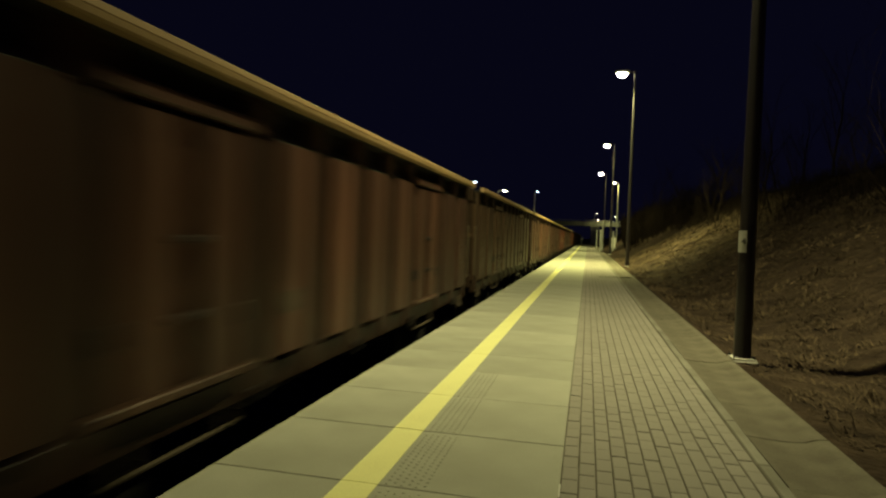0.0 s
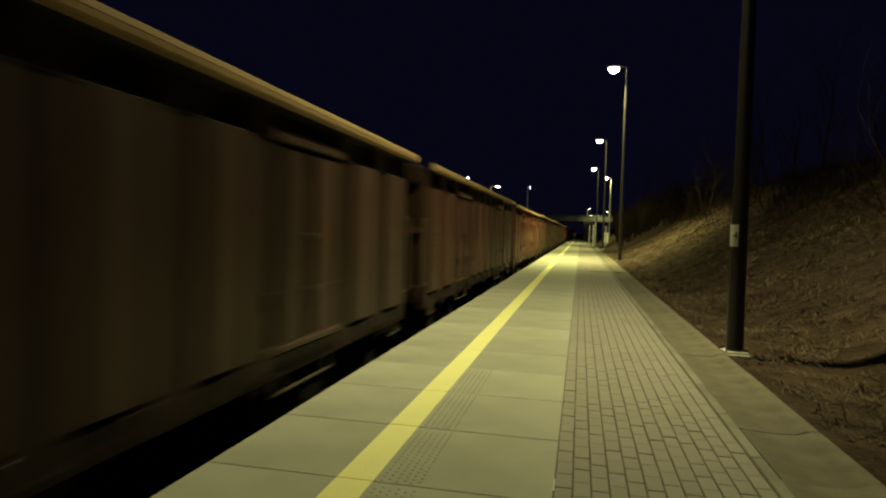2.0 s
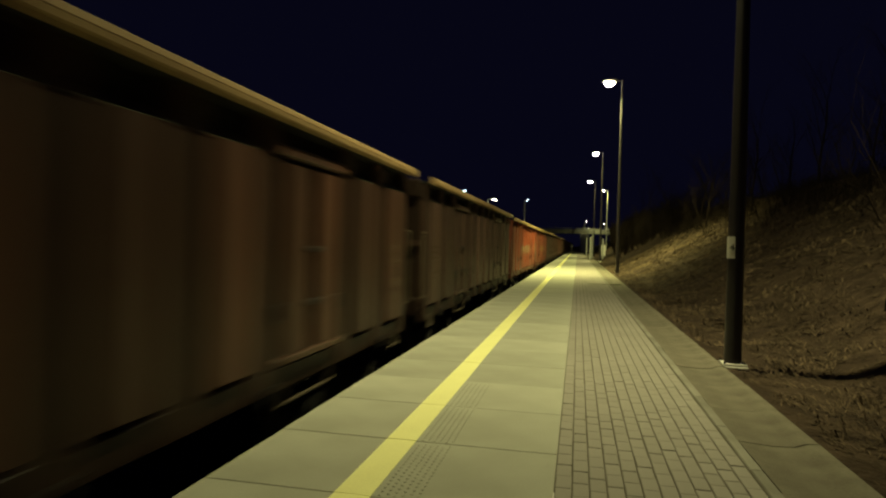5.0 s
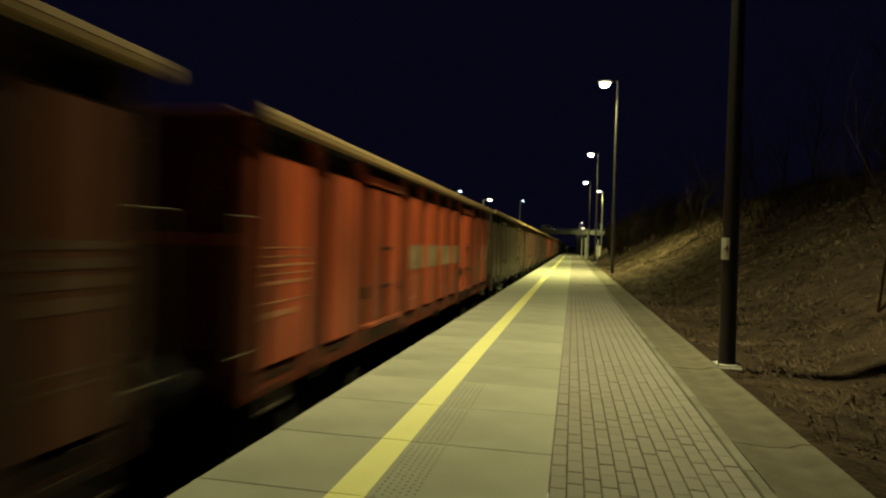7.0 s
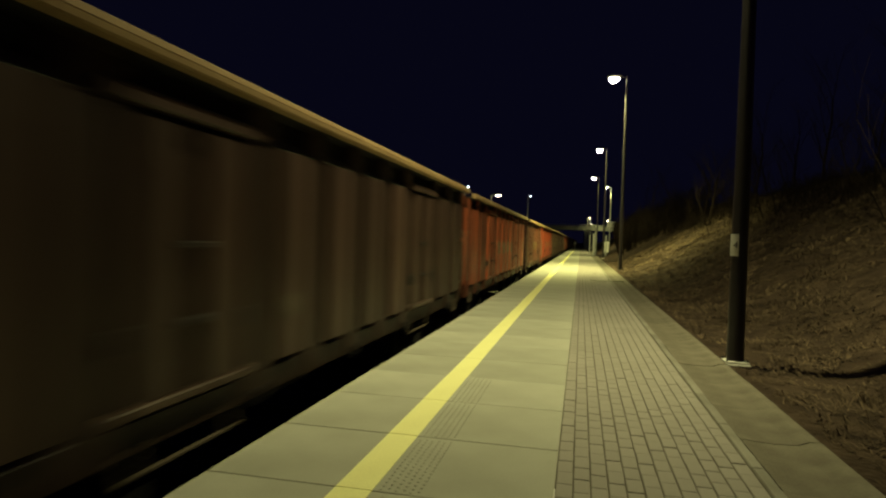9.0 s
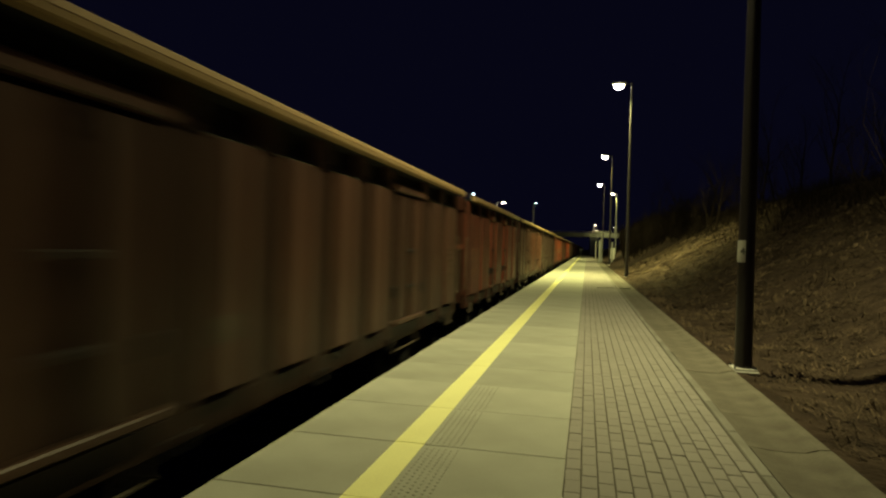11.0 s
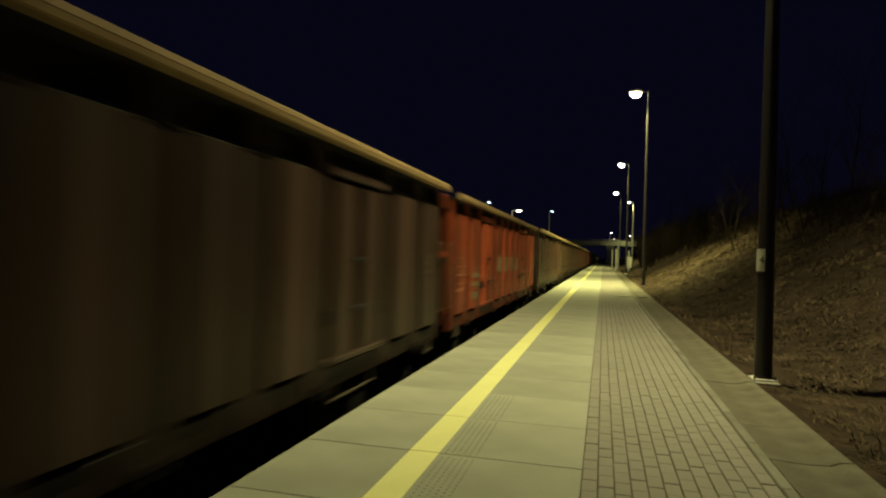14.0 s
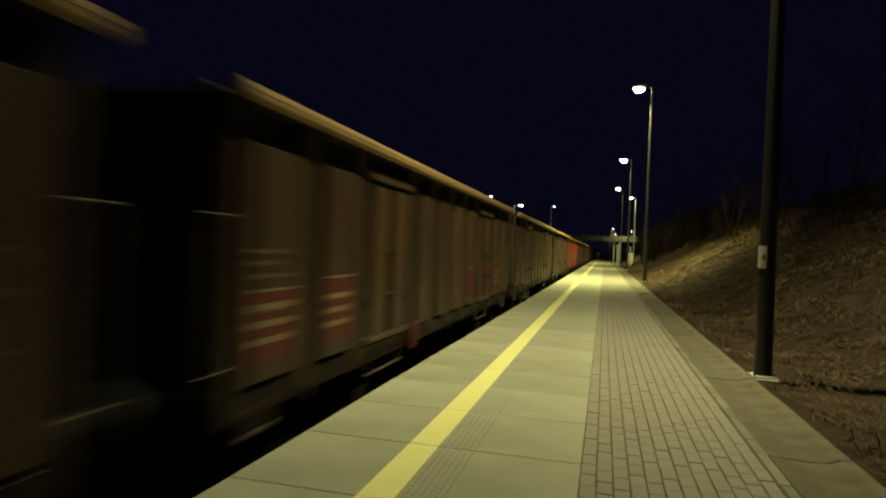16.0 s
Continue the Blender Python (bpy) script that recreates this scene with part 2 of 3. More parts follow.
def build_brushwood():
    """Thin bare stalks and twigs that thicken towards the top of the embankment."""
    rng = np.random.default_rng(17)
    verts, faces = [], []
    made = 0

    def add(stalks):
        for a, dd, ln, rad in stalks:
            side = dd.orthogonal().normalized()
            other = dd.cross(side)
            k = len(verts)
            for q in range(3):
                o = (side * math.cos(q * 2.094) + other * math.sin(q * 2.094)) * rad
                verts.append(tuple(a + o))
            verts.append(tuple(a + dd * ln))
            faces.extend([(k, k + 1, k + 3), (k + 1, k + 2, k + 3), (k + 2, k, k + 3)])

    while made < 10500:
        y, x = 7 + 68 * rng.random() ** 1.4, 4.5 + 9.5 * rng.random()
        z = rise(x, y)
        if rng.random() > min(1, max(0.0, (z - 1.5) / 2.2)) ** 1.5 or noise.noise((x * 0.6, y * 0.6, 21)) < -0.25 + 0.3 * rng.random():
            continue
        made += 1
        p = Vector((x, y, z - 0.03))
        d = Vector((rng.normal() * 0.35, rng.normal() * 0.35, 1)).normalized()
        size, r = 0.25 + 0.75 * rng.random() ** 2, 0.0028 + 0.00022 * y
        stalks = [(p, d, size, r)]
        for _ in range(3):
            at = p + d * size * rng.uniform(0.25, 0.85)
            stalks.append((at, (d + Vector((rng.normal(), rng.normal(), rng.normal() * 0.4)) * 0.8).normalized(), size * rng.uniform(0.3, 0.6), r * 0.65))
        add(stalks)
    while made < 12900:
        y = 55 + 85 * rng.random()
        x = y * 0.047 + 0.6 + 8 * rng.random() ** 1.3
        if noise.noise((x * 0.35, y * 0.2, 31)) < -0.2:
            continue
        made += 1
        p = Vector((x, y, rise(x, y) - 0.05))
        d = Vector((rng.normal() * 0.16, rng.normal() * 0.16, 1)).normalized()
        size, r = 1.2 + 2.6 * rng.random() ** 1.5, 0.012 + 0.00022 * y
        stalks = [(p, d, size, r)]
        for _ in range(5):
            at = p + d * size * rng.uniform(0.2, 0.8)
            stalks.append((at, (d + Vector((rng.normal(), rng.normal(), rng.normal() * 0.4)) * 0.55).normalized(), size * rng.uniform(0.25, 0.5), r * 0.7))
        add(stalks)
    tagged(new("brushwood", flat_mesh("brushwood", verts, faces, M_BARK)), "thin leafless brown brushwood along the embankment top", "brushwood", kind="stuff")


build_brushwood()


# ---- track ----
def build_track():
    bm = B()
    prism(bm, [(-6.9, -1.02), (-6.2, -0.90), (-2.4, -0.90), (-2.15, -1.02)], "y", -40, 420)
    tagged(part("track_bed", bm, M_BALLAST), "dark stone ballast bed under the rails", "track bed", kind="structure")
    for s in (-1, 1):
        bm = B()
        cx = TRACK_X + s * 0.7525
        prism(bm, [(cx - 0.07, -0.92), (cx + 0.07, -0.92), (cx + 0.07, -0.905), (cx + 0.01, -0.89), (cx + 0.01, -0.80), (cx + 0.036, -0.79), (cx + 0.034, -0.762), (cx - 0.034, -0.762), (cx - 0.036, -0.79), (cx - 0.01, -0.80), (cx - 0.01, -0.89), (cx - 0.07, -0.905)], "y", -40, 420)
        tagged(part("rail", bm, M_RAIL), "worn steel rail on the ballast bed", "rail", group="rails of the track", kind="structure")
    bm = B()
    y = -20.0
    while y < 120:
        box(bm, TRACK_X - 1.3, TRACK_X + 1.3, y, y + 0.26, -1.0, -0.885)
        y += 0.6
    tagged(part("sleepers", bm, M_CORE), "concrete sleepers under the rails", "sleepers", kind="stuff")


build_track()


# ---- lamp posts ----
def lamp_post(height=LAMP_Z, lens=None, sides=16):
    root = tagged(new("street_lamp"), "tall dark tapered steel platform lamp post, lit", "street lamp", group="lamp posts along the platform")
    bm = B()
    box(bm, -0.155, 0.155, -0.155, 0.155, -0.20, -0.005, 0.02)
    part("foundation", bm, M_FOOT, root, "pale concrete foundation block")
    bm = B()
    box(bm, -0.135, 0.135, -0.135, 0.135, -0.004, 0.016, 0.004)
    plate = part("base_plate", bm, M_WHITE, root, "pale steel base plate")
    for sx in (-1, 1):
        for sy in (-1, 1):
            part("bolt", cyl(B(), (sx * 0.115, sy * 0.115, 0.016), (sx * 0.115, sy * 0.115, 0.04), 0.014, n=6), M_POLE, plate)
    bm = B()
    rings = [[bm.verts.new((r * math.cos(6.28319 * i / sides), r * math.sin(6.28319 * i / sides), z)) for i in range(sides)] for z, r in ((0.016, 0.102), (0.5, 0.099), (3.0, 0.088), (6.5, 0.066), (height + 0.05, 0.045))]
    for lo, hi in zip(rings, rings[1:]):
        for i in range(sides):
            bm.faces.new((lo[i], lo[(i + 1) % sides], hi[(i + 1) % sides], hi[i]))
    part("pole", bm, M_POLE, root, smooth=True)
    part("cap", cyl(B(), (0, 0, height + 0.05), (0, 0, height + 0.075), 0.047, 0.03, sides), M_POLE, root)
    part("arm", cyl(B(), (0.0, 0, height - 0.02), (-0.34, 0, height + 0.03), 0.03, 0.03, 10), M_POLE, root)
    head = part("luminaire", prism(B(), [(-0.30, height - 0.05), (-1.00, height - 0.03), (-1.04, height + 0.02), (-0.95, height + 0.07), (-0.40, height + 0.09), (-0.28, height + 0.05)], "y", -0.15, 0.15), M_HOUSING, root, "flat grey lamp head")
    # Lens swelled into a glowing bowl that imitates the glare of a flat lamp.
    bm = B()
    rows = []
    for j in range(6):
        a = j / 5 * math.pi / 2
        rows.append([bm.verts.new((-0.66 + 0.28 * math.cos(a) * math.cos(b), 0.19 * math.cos(a) * math.sin(b), height - 0.045 - 0.25 * math.sin(a))) for b in (2 * math.pi * i / 20 for i in range(20))] if j < 5 else [bm.verts.new((-0.66, 0, height - 0.295))])
    for lo, hi in zip(rows[:-2], rows[1:-1]):
        for i in range(20):
            bm.faces.new((lo[i], lo[(i + 1) % 20], hi[(i + 1) % 20], hi[i]))
    for i in range(20):
        bm.faces.new((rows[4][i], rows[4][(i + 1) % 20], rows[5][0]))
    bm.faces.new(rows[0][::-1])
    part("lens", bm, lens or G_LAMP, head, "bright yellowish lit lens swelled to imitate its glare", smooth=True)
    return root


first = lamp_post()
first.matrix_basis = pose(LAMP_X, LAMP_Y[0], 0.02)
for ly in LAMP_Y:
    if ly != LAMP_Y[0]:
        copy_thing(first, pose(LAMP_X + 0.18, ly, 0.02))


def number_label():
    """A white number label bent round the near pole."""
    root = tagged(new("number_label"), "white number label bent round the dark lamp post", "label")
    root.location = (LAMP_X, LAMP_Y[0], 0)
    r = 0.0995
    bm = B()
    n, a0, a1 = 10, radians(167), radians(251)
    cols = []
    for i in range(n + 1):
        a = a0 + (a1 - a0) * i / n
        cols.append([bm.verts.new(((r + d) * math.cos(a), (r + d) * math.sin(a), z)) for d, z in ((0, 1.31), (0.003, 1.31), (0.003, 1.575), (0, 1.575))])
    for i in range(n):
        for k in range(4):
            bm.faces.new((cols[i][k], cols[i + 1][k], cols[i + 1][(k + 1) % 4], cols[i][(k + 1) % 4]))
    bm.faces.new(cols[0][::-1])
    bm.faces.new(cols[-1])
    part("label_plate", bm, M_WHITE, root)
    cu = bpy.data.curves.new("digit", "FONT")
    cu.body, cu.size, cu.extrude, cu.align_x, cu.align_y = "4", 0.12, 0.003, "CENTER", "CENTER"
    a = radians(233)
    ob = new("digit", cu)
    ob.parent = root
    ob.location = ((r + 0.003) * math.cos(a), (r + 0.003) * math.sin(a), 1.44)
    ob.rotation_euler = (radians(90), 0, a + radians(90))
    cu.materials.append(M_BLACK)
    tagged(ob, "black digit")


number_label()


# ---- freight wagons ----
# Wagon space: y = 0 at the rear end of the body, x = 0 on the track's middle, z = 0 on the rail.
SHEET, PROUD, FLOOR, TOP, OUT = 1.225, 1.285, 1.08, 3.232, 0.085


def pressed(bm, s, y0, y1, z0, z1, out=OUT, lip=0.21, slope=0.05):
    """A steel sheet with one pressed-out field, on side s (+1 or -1)."""
    prof = [(y0, SHEET), (y0 + lip, SHEET), (y0 + lip + slope, SHEET + out), (y1 - lip - slope, SHEET + out), (y1 - lip, SHEET), (y1, SHEET)]
    lo = [bm.verts.new((s * x, y, z0)) for y, x in prof]
    hi = [bm.verts.new((s * x, y, z1)) for y, x in prof]
    li = [bm.verts.new((s * (SHEET - 0.05), y, z0)) for y in (y0, y1)]
    ho = [bm.verts.new((s * (SHEET - 0.05), y, z1)) for y in (y0, y1)]
    for i in range(len(prof) - 1):
        bm.faces.new((lo[i], lo[i + 1], hi[i + 1], hi[i]))
    bm.faces.new((li[0], ho[0], ho[1], li[1]))
    bm.faces.new([*lo, li[1], li[0]])
    bm.faces.new([*hi, ho[1], ho[0]])
    bm.faces.new((lo[0], hi[0], ho[0], li[0]))
    bm.faces.new((lo[-1], hi[-1], ho[1], li[1]))


def wagon(body, bays, doors, band, name="freight_wagon", flaps=False):
    """An open goods wagon of pressed steel. bays: the y of its posts; doors: the bays that hold a door;
    flaps: doors in three tiers, with a flap above and below the leaves."""
    root = new(name)
    drop = 0.045 if band else 0.0
    rim = B()
    for s in (-1, 1):
        rim_line = [(1.335, 3.150), (1.415, 3.150), (1.432, 3.160), (1.436, 3.193), (1.430, 3.197), (1.436, 3.202), (1.43, 3.238), (1.41, 3.252), (1.345, 3.252), (1.335, 3.24)]
        prism(rim, [(s * x, z - drop) for x, z in rim_line], "y", -0.03, body + 0.03)
    part("side_rim", rim, M_RIM, root, "dusty top rim")
    for y0, y1 in ((-0.05, 0.09), (body - 0.09, body + 0.05)):
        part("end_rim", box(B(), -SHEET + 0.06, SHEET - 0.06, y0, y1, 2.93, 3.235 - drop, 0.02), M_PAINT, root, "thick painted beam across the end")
    for s in (-1, 1):
        for i in range(len(bays) - 1):
            if i not in doors:
                bm = B()
                pressed(bm, s, bays[i], bays[i + 1], FLOOR + 0.02, 2.87)
                part("side_panel", bm, M_PAINT, root)
                bm = B()
                ya, yb = bays[i] + 0.20, bays[i + 1] - 0.20
                prism(bm, [(s * (SHEET - 0.085), 2.873), (s * (SHEET + OUT - 0.004), 2.873), (s * (SHEET - 0.085), 2.985)], "y", ya, yb)
                part("panel_ledge", bm, M_DUST, root, "dusty grey sloping ledge")
        posts = None
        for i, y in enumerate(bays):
            # Wide posts, darkened further down, draw the shaded bands between the pressed fields.
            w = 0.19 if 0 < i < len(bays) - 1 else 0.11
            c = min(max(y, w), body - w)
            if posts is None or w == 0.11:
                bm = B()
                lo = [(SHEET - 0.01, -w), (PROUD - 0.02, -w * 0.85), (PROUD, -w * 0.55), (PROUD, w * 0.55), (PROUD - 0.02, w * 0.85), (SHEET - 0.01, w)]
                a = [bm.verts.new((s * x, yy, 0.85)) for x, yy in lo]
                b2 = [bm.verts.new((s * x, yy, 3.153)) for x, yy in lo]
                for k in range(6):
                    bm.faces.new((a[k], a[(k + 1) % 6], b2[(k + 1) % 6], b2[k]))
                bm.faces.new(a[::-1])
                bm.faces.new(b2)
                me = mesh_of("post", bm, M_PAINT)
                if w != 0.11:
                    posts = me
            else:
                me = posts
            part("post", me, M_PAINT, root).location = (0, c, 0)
        xa, xb = sorted((s * (SHEET - 0.12), s * (SHEET - 0.09)))
        part("upper_sheet", box(B(), xa, xb, 0.06, body - 0.06, 2.80, 3.154), M_RECESS_BLACK, root, "near-black recessed upper sheet")
        # Added ledge, near-black so that its colour holds the shade under the rim.
        xa, xb = sorted((s * (SHEET - 0.13), s * 1.334))
        part("inner_ledge", box(B(), xa, xb, 0.0, body, 3.157 - drop, 3.20 - drop), M_RECESS_BLACK, root, "near-black ledge coloured for the shade under the rim")
        for i in doors:
            y0, y1 = bays[i] + 0.195, bays[i + 1] - 0.195
            ym = (y0 + y1) / 2
            x0, x1 = sorted((s * SHEET, s * (PROUD + 0.045)))
            door = part("door", box(B(), x0, x1, y0 - 0.04, y1 + 0.04, 2.88, 2.98, 0.012), M_PAINT, root, "double-leaf side door under a header bar")
            low, high = (1.45, 2.56) if flaps else (FLOOR + 0.06, 2.83)
            for ya, yb in ((y0, ym - 0.01), (ym + 0.01, y1)):
                bm = B()
                pressed(bm, s, ya, yb, low, high, 0.075, 0.09, 0.05)
                part("door_leaf", bm, M_PAINT, door)
            if flaps:
                bm = B()
                pressed(bm, s, y0, y1, 2.68, 2.86, 0.035, 0.05, 0.03)
                part("top_flap", bm, M_PAINT, door)
                for ya, yb in ((y0, ym - 0.01), (ym + 0.01, y1)):
                    bm = B()
                    pressed(bm, s, ya, yb, FLOOR + 0.03, 1.33, 0.06, 0.06, 0.04)
                    part("bottom_flap", bm, M_PAINT, door)
                xa, xb = sorted((s * SHEET, s * (PROUD + 0.065)))
                part("upper_bar", box(B(), xa, xb, y0 - 0.02, y1 + 0.02, 2.58, 2.66, 0.012), M_PAINT, door)
                part("lower_bar", box(B(), xa, xb, y0 - 0.02, y1 + 0.02, 1.37, 1.44, 0.012), M_PAINT, door)
            part("door_sill", box(B(), x0, x1, y0, y1, FLOOR - 0.01, FLOOR + 0.055, 0.012), M_PAINT, door)
            rx = s * (PROUD + 0.0)
            part("lock_rod", cyl(B(), (rx, ym, low), (rx, ym, high), 0.02, n=8), M_PAINT, door)
            for zz in (1.55, 2.05):
                xa, xb = sorted((s * SHEET, s * (PROUD + 0.06)))
                part("latch", box(B(), xa, xb, ym - 0.11, ym + 0.11, zz, zz + 0.05, 0.01), M_UNDER, door)
            for yy in (y0 + 0.05, y1 - 0.05):
                xa, xb = sorted((s * SHEET, s * (PROUD + 0.035)))
                part("hinge", box(B(), xa, xb, yy - 0.03, yy + 0.03, 1.45, 1.60, 0.01), M_UNDER, door)
        if not band:
            for i in doors:
                bm = B()
                ya, yb = bays[i] + 0.35, bays[i + 1] - 0.35
                xa, xb = sorted((s * 1.25, s * 1.29))
                box(bm, xa, xb, ya, yb, 0.70, 0.715)
                xa, xb = sorted((s * 1.235, s * 1.262))
                for yy in (ya, yb - 0.04):
                    box(bm, xa, xb, yy, yy + 0.04, 0.70, 0.90)
                part("door_step", bm, M_FAINT, root, "pale worn step bar")
        sole = [(s * 1.12, 0.83), (s * 1.245, 0.83), (s * 1.25, 0.84), (s * 1.25, 1.025), (s * 1.24, 1.035), (s * 1.15, 1.05), (s * 1.12, 1.05)]
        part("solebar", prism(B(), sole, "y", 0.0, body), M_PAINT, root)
        for i, y in enumerate(bays[1:-1]):
            if i % 2 == 0:
                xa, xb = sorted((s * 1.24, s * 1.33))
                part("lashing_ring", box(B(), xa, xb, y - 0.05, y + 0.05, 0.80, 0.93, 0.012), M_UNDER, root)
        # steps and grab rails at both corners
        for y in (0.50, body - 0.50):
            bm = B()
            xa, xb = sorted((s * 1.25, s * 1.29))
            box(bm, xa, xb, y - 0.21, y + 0.21, 0.70, 0.725)
            xa, xb = sorted((s * 1.25, s * 1.272))
            for yy in (-0.19, -0.065, 0.065, 0.19):
                box(bm, xa, xb, y + yy - 0.02, y + yy + 0.02, 0.71, 0.90)
            part("corner_step", bm, M_FAINT, root, "pale worn step")
        for y in (-0.20, body + 0.20):
            bm = B()
            g, e = s * 1.28, (0.22 if y < 0 else -0.22)
            cyl(bm, (g, y, 1.255), (g, y, 2.335), 0.010, n=6)
            cyl(bm, (g, y, 1.255), (g, y + e, 1.255), 0.009, n=6)
            cyl(bm, (g, y, 2.335), (g, y + e, 2.335), 0.009, n=6)
            part("grab_rail", bm, M_STEEL, root, "pale steel grab rail")
        # markings
        f = s * (SHEET + OUT + 0.002)
        fx = sorted((f - s * 0.01, f + s * 0.002))
        if band:
            mids = [i for i in range(len(bays) - 1) if i not in doors and doors and min(doors) < i < max(doors)]
            for i in mids:
                part("painted_band", box(B(), *fx, bays[i] + 0.265, bays[i + 1] - 0.265, 1.745, 2.125), M_BAND, root, "cream painted company band")
            px0, px1 = sorted((s * (PROUD - 0.008), s * (PROUD + 0.003)))
            for i in mids[1:]:
                part("painted_band", box(B(), px0, px1, bays[i] - 0.10, bays[i] + 0.10, 1.745, 2.125), M_BAND, root)
        for i in (0, len(bays) - 2):
            bm = B()
            y0, y1 = bays[i] + 0.24, bays[i + 1] - 0.24
            near_end = i > 0
            if band and near_end:
                rows = ((2.085, 1.0, 0.05), (1.985, 0.97, 0.06), (1.885, 1.0, 0.065), (1.765, 0.96, 0.075), (1.452, 0.85, 0.018), (1.375, 0.85, 0.018))
            elif band:
                rows = ((2.085, 1.0, 0.012), (2.01, 0.98, 0.012), (1.93, 1.0, 0.02), (1.86, 0.95, 0.012), (1.775, 0.9, 0.03), (1.62, 1.0, 0.015), (1.50, 0.7, 0.05))
            else:
                rows = ((2.07, 0.8, 0.035), (1.98, 0.6, 0.035), (1.88, 0.9, 0.035), (1.62, 0.8, 0.03), (1.53, 0.5, 0.03))
            for zz, ln, tall in rows:
                box(bm, *fx, y0, y0 + (y1 - y0) * ln, zz, zz + tall)
            tagged(part("lettering", bm, M_LETTER, root, "unreadable white lettering bars"), kind="stuff")
        i = doors[0] + 1
        if band:
            bm = B()
            for zz in (1.28, 1.60):
                box(bm, *fx, bays[i] + 0.30, bays[i + 1] - 0.30, zz, zz + 0.02)
            tagged(part("data_field", bm, M_LETTER, root, "thin white lines of a data field"), kind="stuff")
        else:
            part("data_plate", box(B(), *fx, bays[i] + 0.34, bays[i] + 0.66, 1.45, 1.63), M_FAINT, root, "small pale data plate")
    for y, d in ((0.0, 1), (body, -1)):
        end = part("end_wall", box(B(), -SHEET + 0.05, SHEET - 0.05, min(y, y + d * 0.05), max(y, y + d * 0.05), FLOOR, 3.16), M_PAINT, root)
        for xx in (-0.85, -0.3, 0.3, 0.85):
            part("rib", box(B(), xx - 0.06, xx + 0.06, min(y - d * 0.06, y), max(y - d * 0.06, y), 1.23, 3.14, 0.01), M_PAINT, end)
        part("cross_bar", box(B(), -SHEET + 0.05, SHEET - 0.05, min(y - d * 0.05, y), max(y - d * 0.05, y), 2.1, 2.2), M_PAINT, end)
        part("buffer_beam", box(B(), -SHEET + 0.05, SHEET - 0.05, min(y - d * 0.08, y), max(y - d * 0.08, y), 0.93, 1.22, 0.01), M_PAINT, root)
        for xx in (-0.875, 0.875):
            bm = B()
            cyl(bm, (xx, y - d * 0.08, 1.06), (xx, y - d * 0.46, 1.06), 0.105, 0.085, 12)
            cyl(bm, (xx, y - d * 0.46, 1.06), (xx, y - d * 0.60, 1.06), 0.07, 0.07, 12)
            cyl(bm, (xx, y - d * 0.57, 1.06), (xx, y - d * 0.61, 1.06), 0.225, 0.22, 16)
            part("buffer", bm, M_UNDER, root)
        bm = B()
        box(bm, -0.05, 0.05, min(y - d * 0.08, y - d * 0.62), max(y - d * 0.08, y - d * 0.62), 0.98, 1.08, 0.01)
        cyl(bm, (0, y - d * 0.55, 1.03), (0, y - d * 0.58, 0.62), 0.035, n=8)
        part("coupling", bm, M_UNDER, root)
    part("floor", box(B(), -SHEET + 0.05, SHEET - 0.05, 0.05, body - 0.05, 1.13, 1.20), M_UNDER, root)
    bm = B()
    for xx in (-0.35, 0.35):
        box(bm, xx - 0.07, xx + 0.07, 0.05, body - 0.05, 0.80, 1.13)
    cyl(bm, (0.75, body * 0.40, 0.72), (0.75, body * 0.40 + 0.9, 0.72), 0.17, n=12)
    part("underframe", bm, M_UNDER, root)
    for y in (2.0, body - 2.0):
        bogie = part("bogie", box(B(), -0.95, 0.95, y - 0.2, y + 0.2, 0.52, 0.80, 0.02), M_UNDER, root, "grimy two-axle bogie")
        for s in (-1, 1):
            outline = [(y - 1.25, 0.42), (y - 1.25, 0.60), (y - 0.55, 0.66), (y - 0.35, 0.78), (y + 0.35, 0.78), (y + 0.55, 0.66), (y + 1.25, 0.60), (y + 1.25, 0.42), (y + 0.55, 0.40), (y + 0.3, 0.30), (y - 0.3, 0.30), (y - 0.55, 0.40)]
            part("side_frame", prism(B(), outline, "x", s * 1.0 - 0.05, s * 1.0 + 0.05), M_UNDER, bogie)
            for w in (-0.9, 0.9):
                part("axle_box", box(B(), s * 1.0 - 0.14, s * 1.0 + 0.14, y + w - 0.14, y + w + 0.14, 0.33, 0.60, 0.02), M_UNDER, bogie)
        for w in (-0.9, 0.9):
            bm = B()
            for s in (-1, 1):
                cyl(bm, (s * 0.69, y + w, 0.46), (s * 0.82, y + w, 0.46), 0.46, 0.45, 24)
            cyl(bm, (-0.7, y + w, 0.46), (0.7, y + w, 0.46), 0.08, n=12)
            part("wheelset", bm, M_UNDER, bogie, "steel wheelset")
    return root


LONG = [0, 1.25, 2.45, 4.25, 5.32, 6.40, 7.48, 8.55, 10.35, 11.55, 12.8]
SHORT = [0, 1.45, 2.9, 3.9, 5.4, 6.4, 7.85, 9.3]


def scaled(body):
    return [y * body / 12.8 for y in LONG]


ORANGE, RED, BROWN, OLIVE, GREY, DULL = (0.39, 0.070, 0.026), (0.19, 0.042, 0.020), (0.080, 0.034, 0.021), (0.082, 0.046, 0.021), (0.058, 0.031, 0.023), (0.135, 0.043, 0.021)
VIVID, AMBER, EMBER = (0.57, 0.092, 0.029), (0.36, 0.076, 0.026), (0.29, 0.058, 0.023)
PRINT = {VIVID: 1.5, AMBER: 1.0, EMBER: 0.95, ORANGE: 1.2, RED: 0.9}
CREAM = {1: (0.17, 0.13, 0.08), 4: (0.30, 0.23, 0.09), 10: (0.20, 0.17, 0.06), 11: (0.32, 0.235, 0.14)}
PLAIN_W = wagon(12.8, LONG, (2, 7), False)
